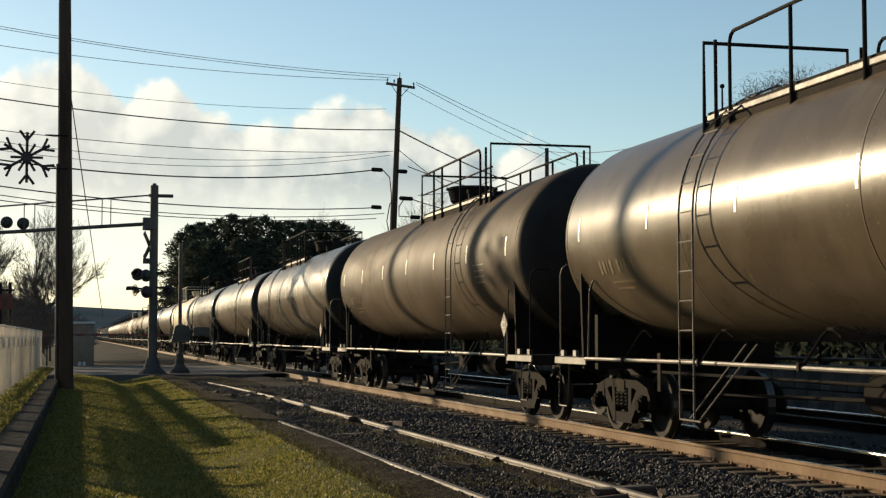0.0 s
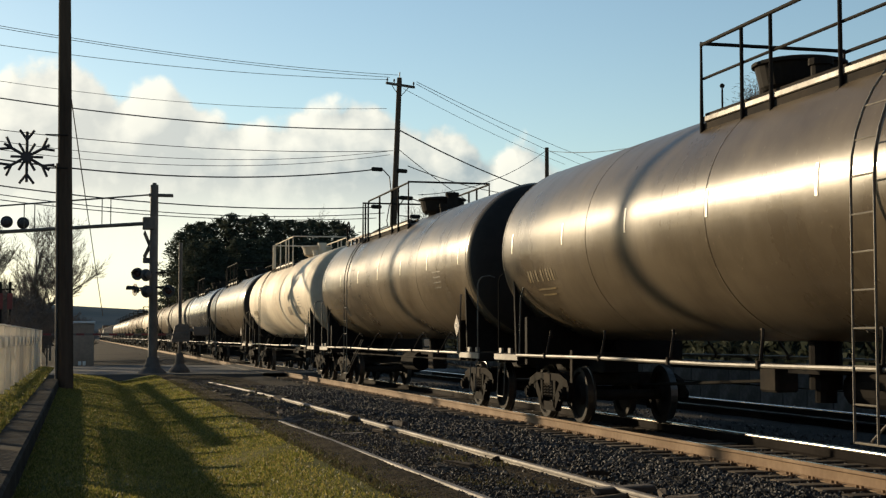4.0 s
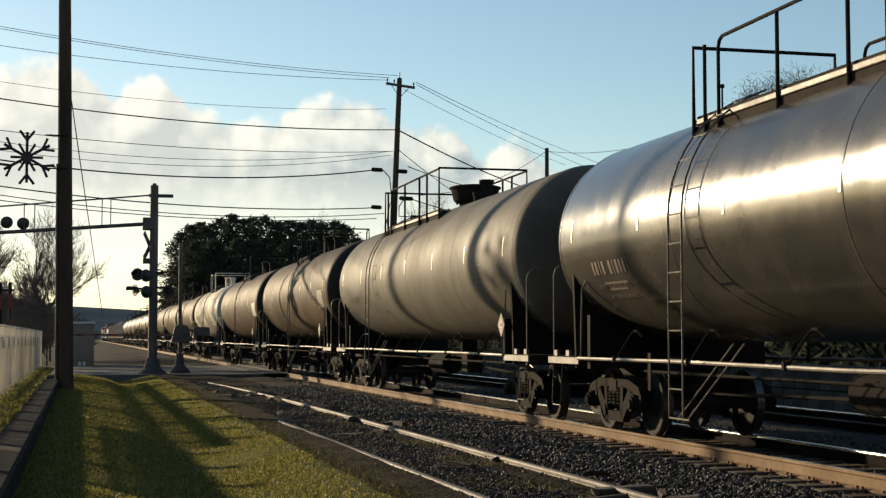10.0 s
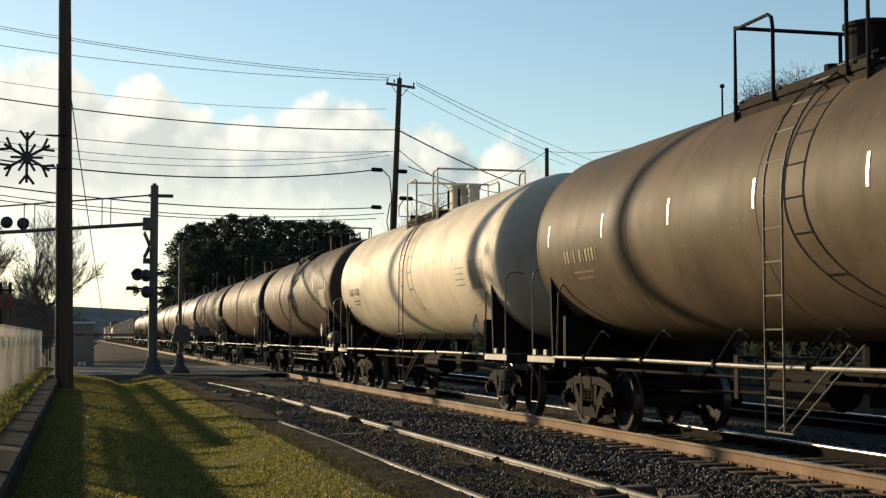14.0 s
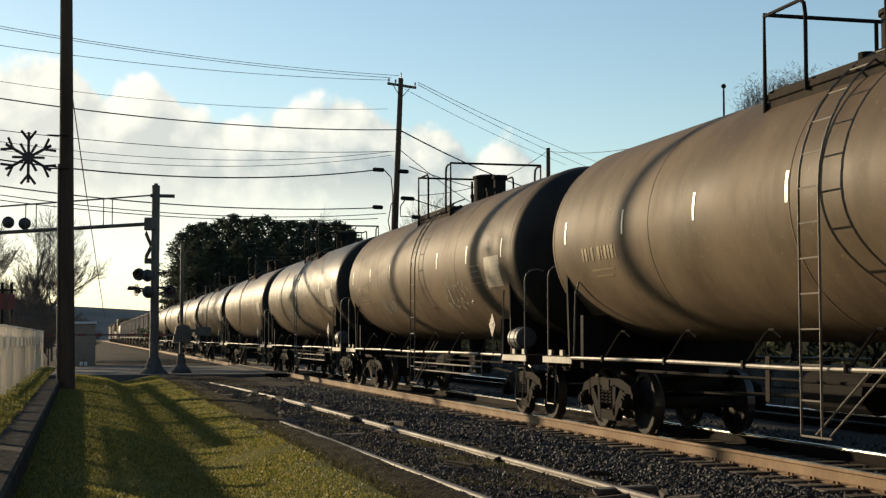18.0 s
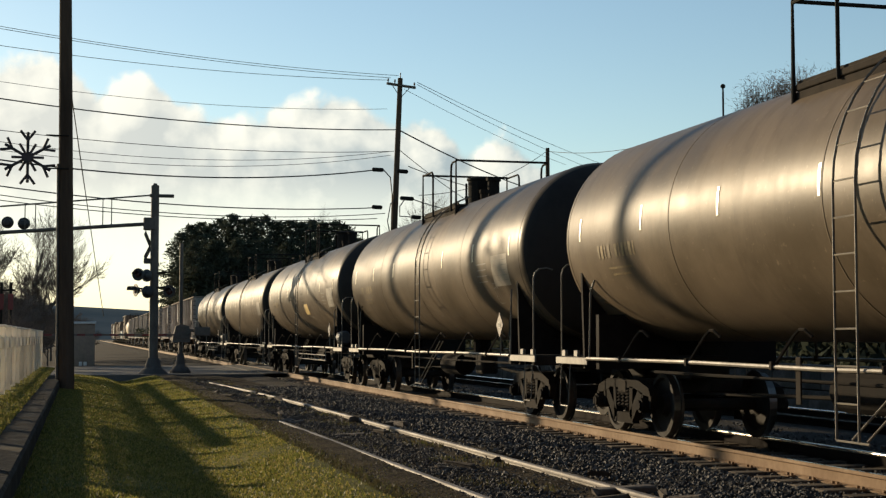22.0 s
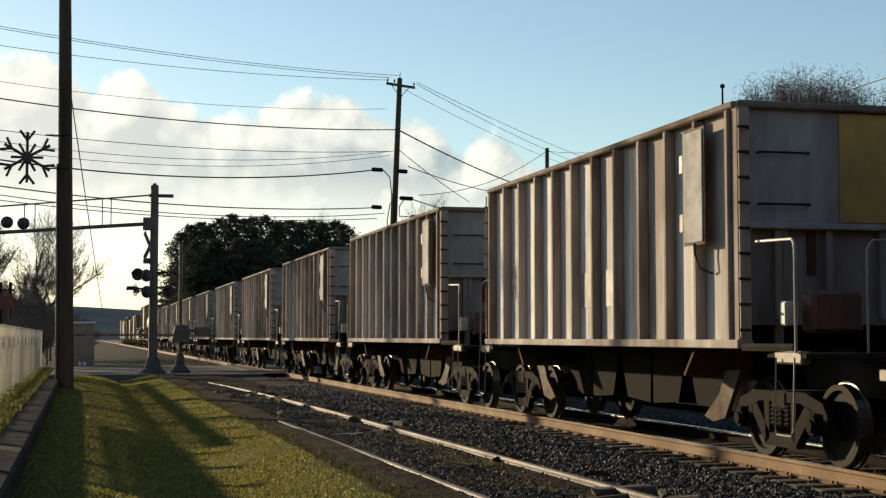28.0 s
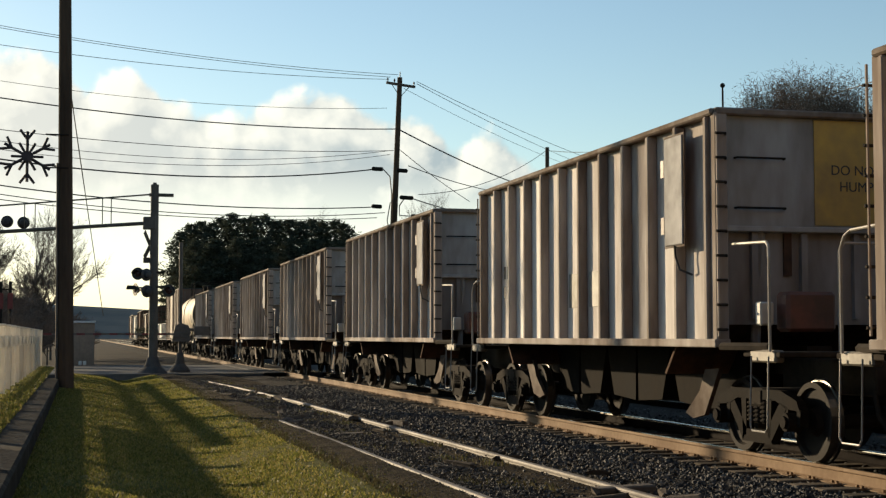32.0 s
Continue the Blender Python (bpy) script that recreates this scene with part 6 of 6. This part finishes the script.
# ---- trees ----
def bare_tree(name, x, y, z, h, spread, seed, label, twig=4):
    random.seed(seed)
    t = thing(name, label, "tree", "bare trees", "", pose(x, y, z))
    trunk, fine = B(), []

    def grow(p, d, length, r, level):
        q = p + d * length
        if level <= 2:
            rod(trunk, p, q, r, 6, r * .7)
        else:
            fine.append((p, q, r))
        if level >= 6:
            return
        for k in range((3, 3, 3, 4, 4, 3)[level]):
            f = random.uniform(.45, 1.0)
            nd = (d + Vector((random.gauss(0, spread), random.gauss(0, spread), random.gauss(.12, spread * .6)))).normalized()
            grow(p.lerp(q, f), nd, length * random.uniform(.5, .78), r * .55, level + 1)
        grow(q, (d + Vector((random.gauss(0, .2), random.gauss(0, .2), .1))).normalized(), length * .75, r * .65, level + 1)

    grow(Vector((0, 0, 0)), Vector((0, 0, 1)), h * .36, h * .018, 0)
    part("trunk", trunk, M["bark"], t)
    v, f = [], []
    for p, q, r in fine:
        d = (q - p).normalized()
        u = d.orthogonal().normalized() * max(r * .6, .009)
        w = d.cross(u)
        i = len(v)
        v += [p + u, p - u * .5 + w * .87, p - u * .5 - w * .87, q]
        f += [(i, i + 1, i + 3), (i + 1, i + 2, i + 3), (i + 2, i, i + 3)]
    me = bpy.data.meshes.new("crown")
    me.from_pydata([tuple(a) for a in v], [], f)
    me.materials.append(M["twig"])
    crown = new("crown", me)
    crown.parent = t
    return t


def bushy_tree(x, y, z, h, wide, seed):
    """A bare tree whose rounded crown is a haze of fine twigs gathered on lumps."""
    rng = random.Random(seed)
    t = thing("bare_tree", "bare brown winter tree with a rounded twiggy crown", "tree", "bare trees", "", pose(x, y, z))
    bm = B()
    rod(bm, (0, 0, 0), (0, 0, h * .66), h * .014, 7, h * .008)
    limbs = []
    for k in range(30):
        a, f = rng.uniform(0, 6.28), rng.uniform(.50, .66)
        r, up = wide * rng.uniform(.25, .95), rng.uniform(.06, .31)
        q = Vector((r * math.cos(a), r * math.sin(a), h * (.70 + up * math.sqrt(max(0, 1.05 - (r / wide) ** 2)))))
        limbs.append((Vector((0, 0, h * f)), q))
        rod(bm, limbs[-1][0], q, .035, 5, .012)
    part("trunk", bm, M["bark"], t)
    v, f = [], []
    for a, q in limbs:
        for j in range(640):
            c = a.lerp(q, rng.uniform(.45, 1.0)) + Vector((rng.gauss(0, .42), rng.gauss(0, .42), rng.gauss(0, .40))) * (wide / 1.8)
            d = Vector((c.x * .5 + rng.gauss(0, .6), c.y * .5 + rng.gauss(0, .6), rng.gauss(.3, .6))).normalized() * rng.uniform(.16, .42)
            u = d.orthogonal().normalized() * .013
            w = d.cross(u).normalized() * .013
            i = len(v)
            v += [c + u, c - u * .5 + w, c - u * .5 - w, c + d]
            f += [(i, i + 1, i + 3), (i + 1, i + 2, i + 3), (i + 2, i, i + 3)]
    me = bpy.data.meshes.new("crown")
    me.from_pydata([tuple(a) for a in v], [], f)
    me.materials.append(M["fine_twig"])
    crown = new("crown", me)
    crown.parent = t
    return t


def pine(x, y, z, h, w, seed):
    """A white pine: whorls of limbs that carry flat tufts of needles."""
    rng = random.Random(seed)
    t = thing("pine_tree", "dark green pine with ragged tiers of branches", "tree", "pine wood", "", pose(x, y, z))
    part("trunk", rod(B(), (0, 0, 0), (0, 0, h * .97), h * .016, 7, .03), M["bark"], t)
    v, f = [], []
    zz = h * .10
    while zz < h:
        reach = w * (1 - (zz / h) ** 1.6) * rng.uniform(.5, 1.3) + .35
        for k in range(7):
            a = rng.uniform(0, 6.28)
            n = max(2, int(reach * 2.2))
            for j in range(n):
                s = (j + 1) / n * reach
                for _ in range(12):
                    c = Vector((s * math.cos(a) + rng.gauss(0, .24), s * math.sin(a) + rng.gauss(0, .24), zz + .10 * s + rng.gauss(0, .14)))
                    l = rng.uniform(.2, .42)
                    u = Vector((rng.gauss(0, 1), rng.gauss(0, 1), rng.gauss(.1, .5))).normalized() * l
                    p = Vector((rng.gauss(0, 1), rng.gauss(0, 1), rng.gauss(0, .4))).normalized() * l * .55
                    i = len(v)
                    v += [c - u * .5, c + p, c + u]
                    f.append((i, i + 1, i + 2))
        zz += h * .032
    me = bpy.data.meshes.new("crown")
    me.from_pydata([tuple(a) for a in v], [], f)
    me.materials.append(M["needle"])
    crown = new("crown", me)
    crown.parent = t
    return t


masters = [pine(0, 0, -.3, 13.0, 3.6, s) for s in (1, 2, 3, 4)]
random.seed(21)
k = 0
for x, top, d in ((320, 415, 146), (338, 402, 150), (356, 398, 155), (372, 400, 148), (392, 392, 152), (412, 384, 150), (432, 393, 156), (452, 389, 150), (472, 388, 154), (492, 396, 149), (512, 395, 155),
                  (532, 397, 150), (552, 394, 156), (572, 398, 152), (592, 396, 158), (612, 402, 154), (345, 430, 140), (380, 428, 141), (420, 425, 142), (465, 425, 141), (510, 428, 142), (555, 428, 142), (600, 430, 143), (635, 425, 160)):
    p = spot(x, top, d)
    h = p.z + .3
    sc = h / 13.0
    ob = masters[k] if k < 4 else copy_thing(masters[k % 4], pose(0, 0, 0))
    ob.matrix_basis = pose(p.x, p.y, -.3, 0, 0, random.uniform(0, 360))
    ob.scale = (sc * random.uniform(.95, 1.2), sc * random.uniform(.95, 1.2), sc)
    k += 1

for x, top, d, sp, seed in ((60, 415, 95, .42, 1), (110, 430, 105, .40, 3), (-20, 430, 80, .42, 5), (40, 500, 120, .45, 16)):
    p = spot(x, top, d)
    bare_tree("bare_tree", p.x, p.y, -.3, (p.z + .3) * 1.1, sp, seed, "bare grey-brown winter tree")
for x, top, d, wide, seed in ((1450, 97, 78, 1.9, 7), (1348, 128, 80, 1.5, 8), (1400, 112, 84, 1.7, 9), (1515, 112, 80, 2.0, 10), (1590, 105, 82, 2.2, 11), (1660, 100, 80, 2.2, 15)):
    p = spot(x, top + 14, d)
    bushy_tree(p.x, p.y, -.3, p.z + .3, wide, seed)
for x, top, d, seed in ((770, 345, 130, 12), (740, 352, 150, 13), (600, 385, 190, 14), (560, 384, 200, 17)):
    p = spot(x, top, d)
    bare_tree("bare_tree", p.x, p.y, -.3, (p.z + .3) * .90, .5, seed, "bare brown winter tree behind the railway")

# dense winter brush behind the fence and beyond the road
brush = [bare_tree("winter_shrub", 0, 0, -.3, 5.0, .55, 30 + k, "dense bare brown brush behind the fence") for k in range(3)]
random.seed(77)
for k, (x, top, d) in enumerate(((5, 470, 66), (22, 485, 72), (40, 480, 80), (55, 490, 88), (72, 485, 95), (90, 495, 104), (105, 500, 110), (-15, 460, 62), (30, 510, 60), (62, 515, 76), (84, 520, 86), (48, 470, 112),
                                 (12, 455, 100), (120, 505, 120), (140, 520, 130), (150, 535, 150))):
    p = spot(x, top + 48, d)
    ob = brush[k] if k < 3 else copy_thing(brush[k % 3], pose(0, 0, 0))
    ob.matrix_basis = pose(p.x, p.y, -.3, 0, 0, random.uniform(0, 360))
    sc = (p.z + .3) / 5.0
    ob.scale = (sc * 1.3, sc * 1.3, sc)
for y, h in ((52.5, 1.5), (54.5, 1.9), (56.0, 1.2)):
    ob = copy_thing(brush[1], pose(-2.4, y, .2, 0, 0, y * 50))
    ob.scale = (h / 5 * 1.4, h / 5 * 1.4, h / 5)
for x in (1, 18):
    p = spot(x, 500, 56)
    ob = thing("fence_stake", "dark upright stake behind the fence", "stake", "stakes", "", pose(p.x, p.y, 0))
    part("stake_rod", rod(B(), (0, 0, 0), (0, 0, p.z), .06, 8), M["black_iron"], ob)
    part("stake_cap", box(B(), (0, 0, p.z - .3), (.34, .05, .06)), M["black_iron"], ob)
    part("red_board", box(B(), (0, -.07, p.z - .75), (.20, .02, .62), bevel=.01), M["gate_red"], ob, "faded red board")

# plain unseen walls added behind and beside the camera to block low sky light
bm = box(B(), (-18, -9, 7.3), (44, 1, 15.2))
tagged(part("wall_south", bm, M["brick"]), "unseen dark wall added behind to block low sky light", "wall", "", "structure")
bm = box(B(), (40, -9, 7.3), (44, 1, 15.2))
tagged(part("wall_south_far", bm, M["brick"]), "unseen dark wall added behind the tracks to block low sky light", "wall", "", "structure")
bm = box(B(), (-34, -14, 5.0), (1, 56, 11))
tagged(part("wall_west", bm, M["brick"]), "unseen dark wall added at one side to block low sky light", "wall", "", "structure")

# small lamp on a rod behind the train
p = spot(1278, 152, 48)
rodt = thing("yard_lamp", "thin pole with a small round lamp head", "lamp post", "", "", pose(p.x, p.y, -.3))
part("pole", rod(B(), (0, 0, 0), (0, 0, p.z + .1), .035, 8), M["black_iron"], rodt)
bm = B()
bmesh.ops.create_icosphere(bm, subdivisions=2, radius=.085, matrix=Matrix.Translation((0, 0, p.z + .28)))
rod(bm, (0, 0, p.z + .05), (0, 0, p.z + .22), .03, 8)
part("lamp_head", bm, M["black_iron"], rodt)

# low block wall beyond the second track with a dark hedge behind it, seen under the train
low_wall = thing("block_wall", "low grey concrete block wall beyond the tracks", "wall", "", "structure", pose(16.75, 0, 0))
part("wall_core", box(B(), (.12, 40, .18), (.16, 76, 1.0)), M["kerb"], low_wall)
part("wall_cap", box(B(), (.06, 40, .72), (.36, 76, .10), bevel=.015), M["block"], low_wall)
first = None
random.seed(61)
for row in range(2):
    for k in range(62):
        m = pose(random.uniform(-.008, .008), 2.6 + k * 1.22 + row * .6, -.06 + row * .48, 0, 0, random.uniform(-.4, .4))
        if first is None:
            first = part("block", box(B(), (0, 0, 0), (.14, 1.19, .45), bevel=.012), M["block"], low_wall, "", False, m)
        else:
            share("block", first, low_wall, m)
rng = np.random.default_rng(62)
n = 42000
c = np.stack((rng.uniform(19.5, 21.5, n), rng.uniform(4, 80, n), -.3 + 2.5 * rng.random(n) ** .8), -1)
c[:, 2] *= 1 + .18 * np.sin(c[:, 1] * .9) * np.sin(c[:, 1] * .31)
v = (c[:, None, :] + rng.normal(0, .17, (n, 3, 3))).reshape(-1, 3)
me = bpy.data.meshes.new("hedge")
me.from_pydata(v.tolist(), [], np.arange(3 * n).reshape(-1, 3).tolist())
me.materials.append(M["needle"])
tagged(new("hedge", me), "dark evergreen hedge behind the block wall", "hedge", "", "stuff")

# wooded hills on the horizon
bm = B()
n = 120
rows = []
for i in range(n + 1):
    a = radians(-100 + 200 * i / n)
    h = 26 + 8 * math.exp(-((i - 58.5) / 3.5) ** 2) + 8 * noise.noise((i * .09, 2.0, 0)) + 3 * noise.noise((i * .7, 5.0, 0))
    row = []
    for k, (rr, hh) in enumerate(((900, -6), (1150, .55), (1300, 1.0), (1500, .8), (1800, -.1))):
        row.append(bm.verts.new((rr * math.sin(a), rr * math.cos(a), -2 + max(-4, h * hh))))
    rows.append(row)
for a, b in zip(rows, rows[1:]):
    for k in range(4):
        bm.faces.new((a[k], a[k + 1], b[k + 1], b[k]))
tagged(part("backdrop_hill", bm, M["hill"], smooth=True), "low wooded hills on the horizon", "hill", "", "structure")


# ---- movement ----
def motions():
    times = [0, 1, 2, 3, 4, 4.5, 5, 6, 8, 12, 16, 20, 24, 28, 32]
    for car, mid, back, kind in train:
        lead = .25 if kind.startswith("tank_") else 0.0
        walk(car, [(t, pose(TRACK, LINE - lead - SPEED * (t - mid) + late(t), 0, 0, 0, 90 if back else -90)) for t in times])
    first = wheelsets[0]
    walk(first, [(k / FPS, pose(0, 0, 0, 0, math.degrees((SPEED * k / FPS - late(k / FPS)) / WHEEL_R), 0)) for k in range(32 * FPS + 1)])
    action, slot = first.animation_data.action, first.animation_data.action_slot
    for w in wheelsets[1:]:
        w.rotation_mode = "QUATERNION"
        w.animation_data_create()
        w.animation_data.action = action
        w.animation_data.action_slot = slot
    walk(cloud, [(t, CLOUD_POSE @ Matrix.Translation((-CLOUD_DRIFT * t, .7 * t, 0))) for t in times])


motions()
